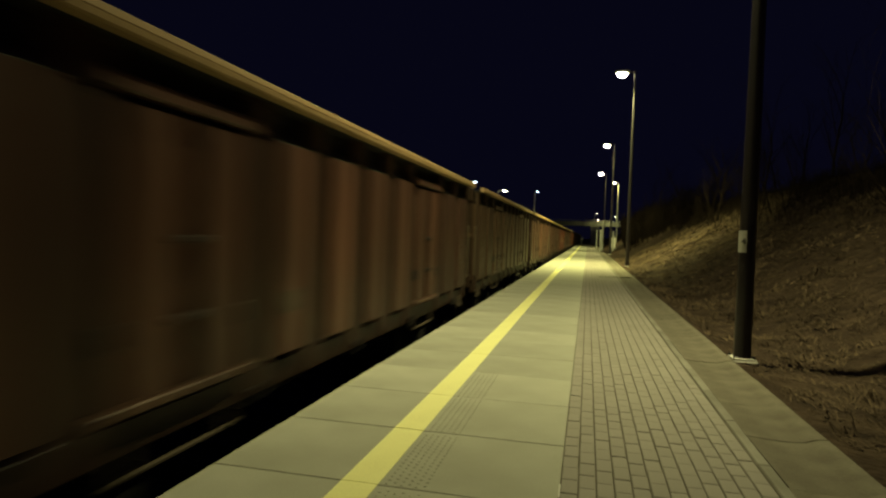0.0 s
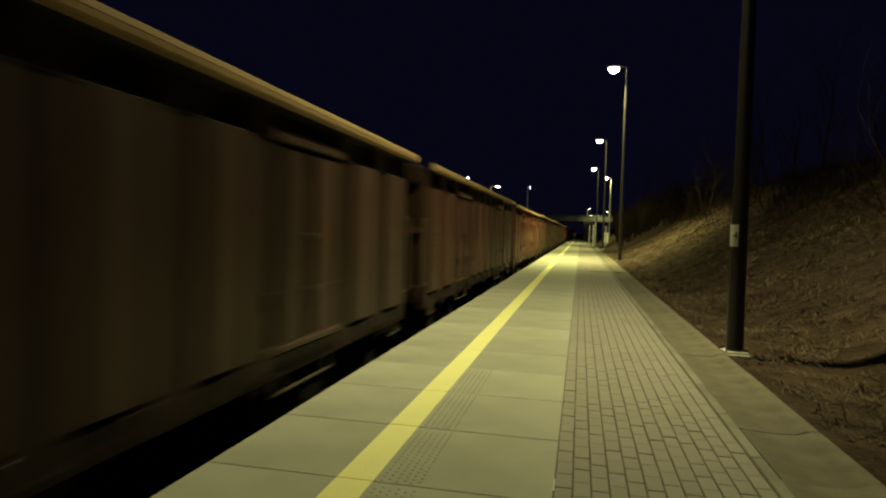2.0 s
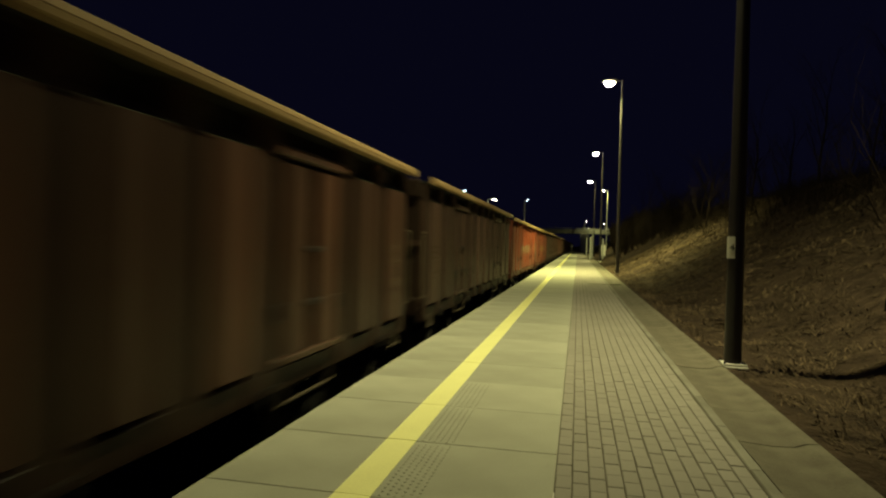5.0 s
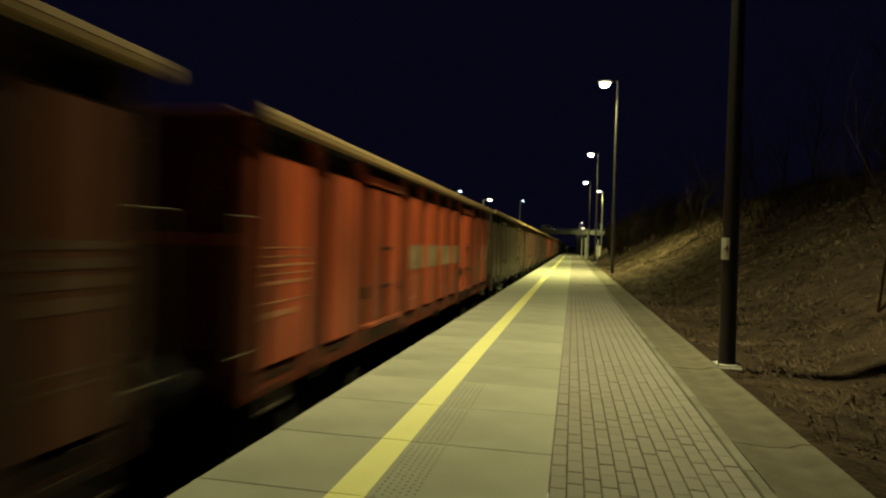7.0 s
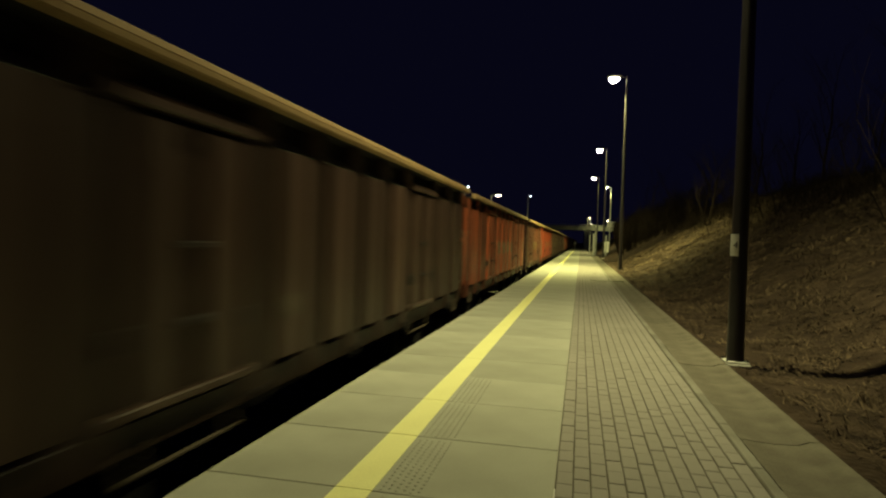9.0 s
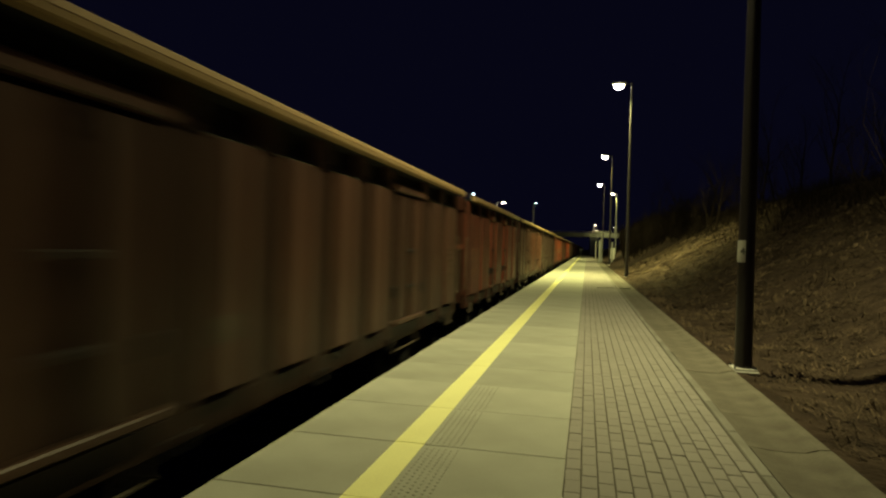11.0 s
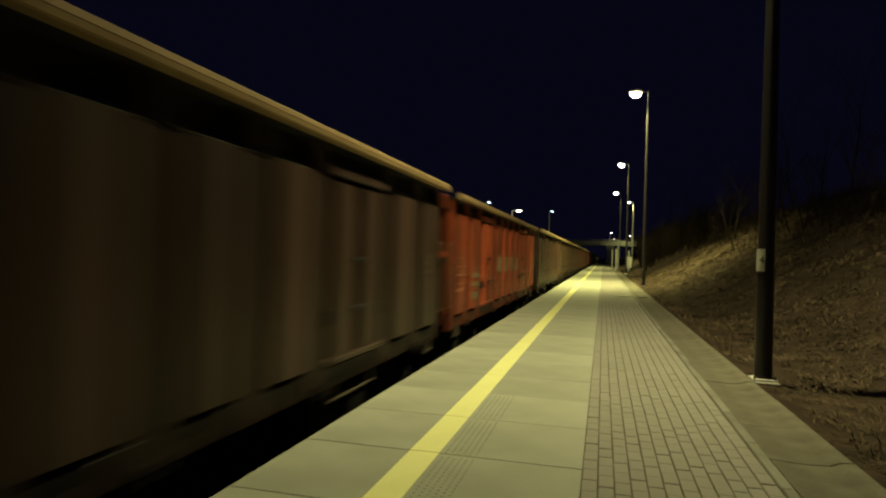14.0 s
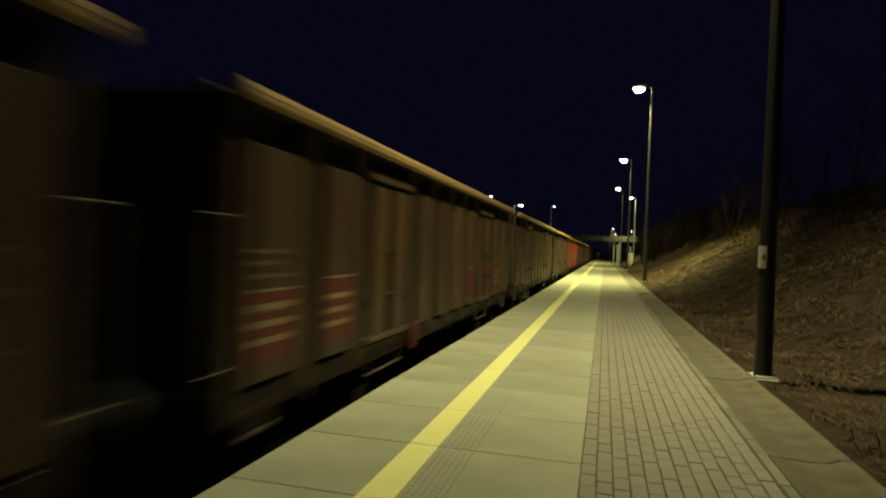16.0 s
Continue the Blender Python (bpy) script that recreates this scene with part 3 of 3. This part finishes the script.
BAND_W = wagon(12.8, LONG, (2, 7), True)
MID_W = wagon(10.6, scaled(10.6), (2, 7), True)
WIDE_W = wagon(13.9, scaled(13.9), (2, 7), True)
LESS_W = wagon(11.7, scaled(11.7), (2, 7), False)
FLAP_W = wagon(12.8, LONG, (2, 7), True, flaps=True)
SHORT_W = wagon(9.3, SHORT, (2, 4), False)
# number in the train, y of its rear end behind the train's mark, colour, pattern, label
GAPS = {8: 112.2, 9: 127.05, 10: 138.9, 11: 154.3, 12: 168.0, 13: 180.9, 16: 219.9, 18: 247.9}


def rear(k):
    return GAPS.get(k, 14.04 * k if k < 14 else 191.42 + 14.04 * (k - 14))


LOOKS = {21: (OLIVE, "p"), 1: (RED, "f"), 4: (EMBER, "f"), 5: (ORANGE, "b"), 9: (VIVID, "w"), 10: (DULL, "m"), 11: (AMBER, "w"), 14: (RED, "s"), 18: (VIVID, "b"),
         -4: (RED, "b"), -7: (RED, "b"), 6: (GREY, "p"), 8: (OLIVE, "p"), 13: (DULL, "l"), 19: (GREY, "p"), 20: (OLIVE, "p"), -1: (OLIVE, "p"), 3: (GREY, "p"), 16: (OLIVE, "p"), 22: (GREY, "p"), 0: (BROWN, "p"), 12: (GREY, "p")}
WORDS = {EMBER: "dirty red-orange", AMBER: "faded orange", VIVID: "vivid orange-red", ORANGE: "bright orange", RED: "red-brown", BROWN: "rusty brown", OLIVE: "dirty olive-brown", GREY: "dark grey-brown", DULL: "dull faded brown"}
TRAIN = []
used = set()
for k in range(-16, 23):
    paint, kind = LOOKS.get(k, (BROWN, "p"))
    source = {"b": BAND_W, "f": FLAP_W, "w": WIDE_W, "m": MID_W, "l": LESS_W, "s": SHORT_W, "p": PLAIN_W}[kind]
    w = source if source not in used else copy_thing(source, Matrix())
    used.add(source)
    TRAIN.append((k, w))
    rr = random.Random(k)
    shade = 0.88 + 0.24 * rr.random()
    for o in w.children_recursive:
        # Posts, ends and solebars: shade put into the colour; panels: random dirt.
        dirt_and_shade = 0.42 if o.name.startswith("post") else 0.24 if o.name.startswith(("post", "end_wall", "end_rim", "rib", "buffer_beam")) else (0.45 if paint == VIVID else 0.22) if o.name.startswith("solebar") else 1.0
        if o.name.startswith(("side_panel", "door_leaf")):
            dirt_and_shade *= rr.choice((0.62, 0.85, 1.0, 1.1, 1.35))
        # Sills and bars: colour raised for dust and the light on their tops.
        dust_and_light = 0.035 if o.name.startswith(("door_sill", "lower_bar", "upper_bar")) else 0.0
        if o.name.startswith("painted_band"):
            o.color = (*CREAM.get(k, (0.36, 0.26, 0.15)), 1)
            continue
        if o.name.startswith(("lettering", "data_field")):
            o.color = (*[c * 0.6 + PRINT.get(paint, 0.35) * g for c, g in zip(paint, (0.15, 0.112, 0.062))], 1)
            continue
        o.color = (*[c * shade * dirt_and_shade + dust_and_light * g for c, g in zip(paint, (1, 0.8, 0.5))], 1)
    tail = " with cream band" if kind in "bmwf" else ""
    tagged(w, f"{WORDS[paint]} weathered open steel goods wagon{tail}", "freight wagon", "wagons of the goods train")
    if k == 18:
        f0, f1 = SHEET + OUT - 0.01, SHEET + OUT + 0.003
        for z0, z1 in ((1.70, 1.80), (1.53, 1.62)):
            part("painted_bar", box(B(), f0, f1, 1.53, 2.20, z0, z1), M_BARS, w, "faded white bar")
        bm = B()
        ring = [(1.86 + 0.30 * math.cos(a) * (1 + 0.12 * math.sin(3 * a)), 1.34 + 0.105 * math.sin(a) * (1 + 0.2 * math.cos(2 * a))) for a in (math.pi * i / 12 for i in range(24))]
        prism(bm, ring, "x", f0, f1)
        part("paint_blot", bm, M_BARS, w, "faded white paint blot")
    if k == 21:
        f0, f1 = SHEET + OUT - 0.01, SHEET + OUT + 0.003
        for y0, y1, z0, z1, rows in ((0.27, 0.98, 1.24, 1.80, 3), (1.52, 2.18, 1.24, 1.86, 3), (7.75, 8.28, 1.24, 1.80, 0), (9.52, 10.08, 1.34, 1.80, 0), (10.63, 11.27, 1.24, 1.84, 3)):
            patch = part("red_patch", box(B(), f0, f1, y0, y1, z0, z1), M_REDTAG, w, "freshly repainted red patch")
            bm = B()
            box(bm, f1 - 0.004, f1 + 0.002, y0, y1, z1 - 0.02, z1)
            for i in range(rows):
                box(bm, f1 - 0.004, f1 + 0.002, y0 + 0.03, y1 - 0.06, z0 + 0.14 + 0.13 * i, z0 + 0.19 + 0.13 * i)
            tagged(part("lettering", bm, M_BARS, patch), kind="stuff")
        part("red_plate", box(B(), 1.32, 1.35, 4.15, 4.40, 0.80, 1.16, 0.008), M_REDTAG, w, "bright red plate on the solebar")


# ---- platform end furniture, far structures ----
def info_board(x, y, h=2.6, w=1.1):
    root = tagged(new("information_board"), "pale steel information board on two posts", "information board")
    root.location = (x, y, 0)
    for s in (-1, 1):
        part("post", cyl(B(), (0, s * w / 2, 0), (0, s * w / 2, h), 0.05, n=10), M_GALV, root)
    part("panel", box(B(), -0.04, 0.04, -w / 2, w / 2, 0.9, h - 0.2, 0.01), M_GALV, root)
    return root


def sign_post(x, y, h, board):
    root = tagged(new("sign_post"), "galvanised steel post with a small white board", "sign post", "sign posts on the platform")
    root.location = (x, y, 0)
    part("post", cyl(B(), (0, 0, 0), (0, 0, h), 0.10, 0.09, n=10), M_GALV, root)
    if board:
        part("board", box(B(), -0.28, 0.28, -0.06, -0.02, *board, 0.01), M_WHITE, root)
    return root


info_board(1.55, 74.0)
sign_post(1.8, 80.0, 3.6, None)
sign_post(1.35, 70.0, 2.4, None)
sign_post(1.25, 92.0, 2.6, None)
sign_post(-1.35, 148.5, 1.5, (1.05, 1.5))
sign_post(2.75, 72.0, 2.3, (0.4, 1.6))


def bridge():
    root = tagged(new("road_bridge"), "grey concrete road bridge over the railway", "bridge")
    y0 = 232.0
    part("deck", box(B(), -70, 60, y0, y0 + 9, 5.9, 7.1, 0.05), M_CONCRETE, root)
    part("parapet", box(B(), -70, 60, y0 - 0.15, y0 + 0.15, 7.1, 7.45, 0.03), M_CONCRETE, root)
    bm = B()
    for i in range(66):
        cyl(bm, (-70 + 2 * i, y0, 7.45), (-70 + 2 * i, y0, 8.0), 0.04, n=6)
    for z in (7.75, 8.0):
        cyl(bm, (-70, y0, z), (60, y0, z), 0.035, n=6)
    part("railing", bm, M_GALV, root)
    for x in (-14.0, 12.5):
        part("pier", box(B(), x - 0.7, x + 0.7, y0 + 1, y0 + 8, -2.0, 5.9, 0.1), M_CONCRETE, root)
    return root


bridge()


def bridge_lamp(x, y, z, h, material, arm=-0.9):
    root = tagged(new("road_lamp"), "slim lit road lamp post", "street lamp", "lamps beyond the platform")
    root.location = (x, y, z)
    part("pole", cyl(B(), (0, 0, 0), (0, 0, h), 0.09, 0.06, n=10), M_GALV, root)
    part("arm", cyl(B(), (0, 0, h), (arm, 0, h + 0.1), 0.05, n=8), M_GALV, root)
    head = part("luminaire", box(B(), min(arm * 2, arm), max(arm * 2, arm), -0.2, 0.2, h + 0.06, h + 0.22, 0.04), M_HOUSING, root)
    part("lens", box(B(), min(arm * 1.9, arm * 1.1), max(arm * 1.9, arm * 1.1), -0.17, 0.17, h - 0.06, h + 0.055, 0.02), material, head, "bright lit lens")
    return root


bridge_lamp(2.1, 230.5, 7.1, 3.2, G_FAR, 0.45)
bridge_lamp(9.6, 230.5, 7.1, 2.4, G_FAR, -0.45)
bridge_lamp(4.1, 245.0, 5.0, 3.5, G_FAR, -0.35)
spot(6.0, 229.0, 9.9, 800, LAMP_COLOR, 178, blend=0.1)
spot(10.4, 229.0, 10.5, 400, LAMP_COLOR, 170)
# lamps on the far side of the track, seen over the train
bridge_lamp(-11.8, 82.0, -1.0, 8.25, G_FAR, 0.6)
bridge_lamp(-15.0, 80.0, -1.0, 9.2, G_BLUE, 0.3)
bridge_lamp(-9.3, 110.0, -1.0, 10.2, G_BLUE, 0.3)
bridge_lamp(4.2, 98.0, 0.0, 9.9, G_LAMP, -0.4)
spot(-10.0, 82.0, 7.1, 1500, LAMP_COLOR)
spot(3.6, 98.0, 9.7, 2500, LAMP_COLOR, 168)


def footpath():
    """The pale ramp that climbs from the platform's end towards the road."""
    root = tagged(new("access_ramp"), "pale paved ramp climbing from the platform end to the road", "ramp")
    bm = B()
    prism(bm, [(150.2, -1.0), (150.2, -0.02), (160, -0.02), (222, 5.6), (228, 5.6), (228, -1.0)], "x", 0.8, 3.4)
    part("ramp_surface", bm, M_PAVER, root)
    for x in (0.85, 3.35):
        bm = B()
        for i in range(24):
            y = 160 + i * 2.6
            z = -0.02 + max(0, (y - 160) * 5.62 / 62)
            cyl(bm, (x, y, z), (x, y, z + 1.1), 0.03, n=6)
        cyl(bm, (x, 160, 1.08), (x, 222, 6.7), 0.035, n=6)
        part("handrail", bm, M_GALV, root)


footpath()


def road_vehicle(name, label, length, height, van):
    root = tagged(new(name), label, name.replace("_", " "))
    side = [(0, 0.35), (0, 0.95), (0.15, 1.0), (1.0, 1.05), (1.7, height), (length - 0.15, height), (length, 0.9), (length, 0.35)] if van else [(0, 0.35), (0, 0.75), (0.1, 0.85), (1.1, 0.95), (1.8, height), (length - 1.3, height), (length - 0.5, 1.0), (length, 0.9), (length, 0.35)]
    bm = B()
    lo = [bm.verts.new((length / 2 - u, -0.9, v)) for u, v in side]
    hi = [bm.verts.new((length / 2 - u, 0.9, v)) for u, v in side]
    for i in range(len(side)):
        bm.faces.new((lo[i], lo[(i + 1) % len(side)], hi[(i + 1) % len(side)], hi[i]))
    bm.faces.new(lo[::-1])
    bm.faces.new(hi)
    part("body", bm, M_VAN, root)
    for s in (-1, 1):
        part("side_window", box(B(), length / 2 - 3.2, length / 2 - 1.6, min(s * 0.88, s * 0.91), max(s * 0.88, s * 0.91), 1.05, height - 0.2), M_GLASS, root)
        part("headlight", box(B(), length / 2 - 0.1, length / 2 + 0.03, s * 0.65 - 0.16, s * 0.65 + 0.16, 0.6, 0.8, 0.02), G_HEAD, root, "lit headlight")
        for u in (0.85, length - 0.85):
            part("wheel", cyl(B(), (length / 2 - u, s * 0.74, 0.33), (length / 2 - u, s * 0.92, 0.33), 0.33, n=16), M_TYRE, root)
    return root


VAN = road_vehicle("white_van", "white delivery van with lit headlights on the bridge", 5.2, 2.2, True)
CAR = road_vehicle("passenger_car", "pale passenger car with lit headlights on the bridge", 4.3, 1.45, False)


# ---- bare trees and shrubs ----
def bare_tree(seed, height, name="bare_tree", spread=0.5, girth=0.012):
    rr = random.Random(seed)
    root = tagged(new(name), "leafless thin tree on the dry embankment" if name == "bare_tree" else "leafless twiggy shrub on the dry embankment", "tree" if name == "bare_tree" else "shrub", "bare trees on the embankment")
    trunk, limbs = B(), B()

    def grow(bm, p, d, length, r, level):
        steps = 4 if level < 2 else 3
        for i in range(steps):
            d2 = (d + Vector((rr.uniform(-1, 1), rr.uniform(-1, 1), rr.uniform(-0.3, 0.6))) * 0.16).normalized()
            q = p + d2 * length / steps
            r2 = r * 0.84
            cyl(bm, p, q, r, r2, 6 if level == 0 else (4 if level == 1 else 3))
            if level < 3:
                for _ in range(1 if level == 0 and i == 0 else rr.choice((1, 2, 2)) if level < 2 else 1):
                    out = Vector((rr.uniform(-1, 1), rr.uniform(-1, 1), rr.uniform(0.1, 0.9)))
                    nd = (d2 * 0.7 + out * spread * 1.4).normalized()
                    grow(limbs, q, nd, length * rr.uniform(0.42, 0.68), r2 * 0.55, level + 1)
            p, d, r = q, d2, r2
    grow(trunk, Vector((0, 0, -0.1)), Vector((rr.uniform(-0.2, 0.2), rr.uniform(-0.2, 0.2), 1)).normalized(), height * 0.75, height * girth, 0)
    part("trunk", trunk, M_BARK, root)
    part("crown", limbs, M_BARK, root)
    return root


rr = random.Random(11)
kinds = [bare_tree(s, h, spread=0.65) for s, h in ((1, 4.6), (2, 5.4), (3, 3.8))]
shrubs = [bare_tree(s, h, "bare_shrub", 0.7) for s, h in ((7, 2.2), (8, 2.8))]
spots = [(7.5, 40), (9.0, 36), (10.2, 43), (8.4, 47), (11.2, 33), (9.8, 52), (8.0, 58), (12.5, 29), (10.5, 26), (12.0, 40), (7.2, 66), (9.5, 72), (11.5, 60), (13.5, 24), (6.8, 80), (12.8, 48), (8.8, 90)]
seen = set()
for i, (x, y) in enumerate(spots):
    src = kinds[i % 3]
    m = pose(x, y, rise(x, y), 0, 0, rr.uniform(0, 360))
    if src in seen:
        copy_thing(src, m)
    else:
        src.matrix_basis = m
        seen.add(src)
bushes = [(5.3, 9.0), (7.0, 31), (7.8, 34), (6.9, 37), (8.3, 29.5), (9.0, 25), (9.6, 21.5), (9.2, 31), (6.4, 44), (6.8, 50), (10.3, 18), (8.6, 40)]
for i, (x, y) in enumerate(bushes):
    src = shrubs[i % 2]
    m = pose(x, y, rise(x, y), 0, 0, rr.uniform(0, 360))
    if src in seen:
        copy_thing(src, m)
    else:
        src.matrix_basis = m
        seen.add(src)
near_tree = bare_tree(23, 3.8, spread=0.35, girth=0.006)
near_tree.matrix_basis = pose(4.55, 10.6, rise(4.55, 10.6), 0, 0, 40)
for i in range(34):
    y = 12 + 62 * rr.random()
    x = rr.uniform(7.6, 12.5) - max(0, y - 30) * 0.03
    copy_thing(shrubs[i % 2], pose(x, y, rise(x, y) - 0.05, rr.uniform(-8, 8), rr.uniform(-8, 8), rr.uniform(0, 360)))


# ---- platform: core, kerb, drain, slabs, blocks ----
P0, P1 = -12.0, 150.0


def platform():
    root = tagged(new("platform"), "railway platform of concrete slabs and paving blocks with a yellow line", "platform", kind="structure")
    bm = B()
    box(bm, EDGE_X + 0.12, 1.70, P0, P1, -1.02, -0.075)
    box(bm, EDGE_X + 0.04, EDGE_X + 0.20, P0, P1, -1.02, -0.13)
    part("core", bm, M_CORE, root)
    part("joint_bed", box(B(), -0.11, 1.20, P0, P1, -0.07, -0.009), M_JOINT, root)
    slab = mesh_of("slab", box(B(), EDGE_X, -0.098, 0.004, 0.996, -0.12, 0.0, 0.004), M_SLAB)
    line = mesh_of("yellow_line", box(B(), -1.297, -1.083, 0.003, 0.997, -0.01, 0.003), M_YELLOW)
    bm = B()
    for i in range(6):
        for j in range(17):
            cyl(bm, (-1.04 + 0.043 * i, 0.03 + 0.055 * j + 0.027 * (i % 2), -0.001), (-1.04 + 0.043 * i, 0.03 + 0.055 * j + 0.027 * (i % 2), 0.004), 0.011, 0.007, 6)
    studs = mesh_of("tactile_studs", bm, M_SLAB)
    rr = random.Random(3)
    for k in range(int(P1 - P0) - 1):
        y = P0 + 0.278 + k
        s = part("slab", slab, M_SLAB, root)
        s.matrix_basis = pose(0, y, rr.uniform(-0.003, 0.0), rr.uniform(-0.10, 0.10), rr.uniform(-0.06, 0.06), 0)
        part("yellow_line", line, M_YELLOW, s)
        if 1 < y < 6:
            tagged(part("tactile_studs", studs, M_SLAB, s), kind="stuff")
    kerb = mesh_of("kerb_stone", box(B(), 1.125, 1.205, 0.004, 0.996, -0.2, 0.006, 0.008), M_KERB)
    bm = B()
    prism(bm, [(1.21, -0.12), (1.21, -0.006), (1.30, -0.016), (1.45, -0.026), (1.60, -0.018), (1.68, 0.012), (1.755, 0.016), (1.77, 0.004), (1.77, -0.12)], "y", 0.001, 0.999)
    drain = mesh_of("drain_stone", bm, M_DRAIN)
    for k in range(int(P1 - P0)):
        for me, nm in ((kerb, "kerb_stone"), (drain, "drain_stone")):
            o = part(nm, me, None, root)
            o.matrix_basis = pose(rr.uniform(-0.004, 0.004), P0 + k + (0.5 if nm == "drain_stone" else 0.83) - 0.5, rr.uniform(-0.003, 0.001), rr.uniform(-0.12, 0.12), 0, rr.uniform(-0.1, 0.1))
    bm = B()
    for x0, x1, y0, y1 in ((0.42, 1.12, 24.05, 24.00), (1.12, 1.80, 24.00, 24.35)):
        lo = [(x0, y0 - 0.02), (x1, y1 - 0.02), (x1, y1 + 0.02), (x0, y0 + 0.02)]
        a = [bm.verts.new((p, q, -0.03)) for p, q in lo]
        c = [bm.verts.new((p, q, 0.011)) for p, q in lo]
        for i in range(4):
            bm.faces.new((a[i], a[(i + 1) % 4], c[(i + 1) % 4], c[i]))
        bm.faces.new(c)
    part("dark_joint", bm, M_JOINT, root, "dark tar-filled joint across the paving")
    part("paint_mark", box(B(), -0.101, -0.092, 3.42, 3.60, -0.02, 0.004), M_WHITE, root, "small white paint mark in the joint")
    # paving blocks, 12 columns laid lengthwise in half bond
    w, h = 0.0925, 0.1925

    def block(x, y, z):
        b = 0.005
        a = [(x, y), (x + w, y), (x + w, y + h), (x, y + h)]
        c = [(x + b, y + b), (x + w - b, y + b), (x + w - b, y + h - b), (x + b, y + h - b)]
        return [(p, q, z - 0.03) for p, q in a] + [(p, q, z - b * 0.7) for p, q in a] + [(p, q, z) for p, q in c]
    quads = [(8, 9, 10, 11)] + [(4 + i, 4 + (i + 1) % 4, 8 + (i + 1) % 4, 8 + i) for i in range(4)] + [(i, (i + 1) % 4, 4 + (i + 1) % 4, 4 + i) for i in range(4)]
    one = flat_mesh("paving_block", block(0, 0, 0), quads, M_PAVER)
    verts, faces = [], []
    for c in range(12):
        x = -0.0915 + 0.1008 * c
        y = P0 + (0.0 if c % 2 else 0.1)
        while y < P1 - 0.3:
            dz = rr.uniform(-0.003, 0.001)
            jx = rr.uniform(-0.0015, 0.0015)
            if 2.3 <= y < 7.2:
                o = part("paving_block", one, None, root)
                o.matrix_basis = pose(x + jx, y, dz, rr.uniform(-0.5, 0.5), rr.uniform(-0.8, 0.8), rr.uniform(-0.4, 0.4))
            else:
                n = len(verts)
                verts += block(x + jx, y, dz)
                faces += [tuple(n + i for i in q) for q in quads]
            y += 0.2
    tagged(part("paving_blocks", flat_mesh("paving_blocks", verts, faces, M_PAVER), None, root), kind="stuff")


platform()


# ---- what moves ----
def travelled(t):
    """Metres that the train's mark has run at t seconds; it slows a little."""
    return 0.2 + 19.06 * t - 0.0421 * t * t - 0.0189 * max(0.0, t - 9) ** 2


def motions():
    times = [0, 1, 2, 3, 4, 5, 6, 7, 8, 9, 10, 11, 12, 13, 14, 15, 16]
    for k, w in TRAIN:
        walk(w, [(t, pose(TRACK_X, travelled(t) - rear(k), RAIL_Z)) for t in times])
    walk(VAN, [(t, pose(-83.6 + 10.6 * t, 236.5, 7.1)) for t in (0, 4, 8, 12, 16)])
    walk(CAR, [(t, pose(-46.6 + 12.4 * t, 234.5, 7.1)) for t in (0, 4, 8, 12, 16)])


motions()
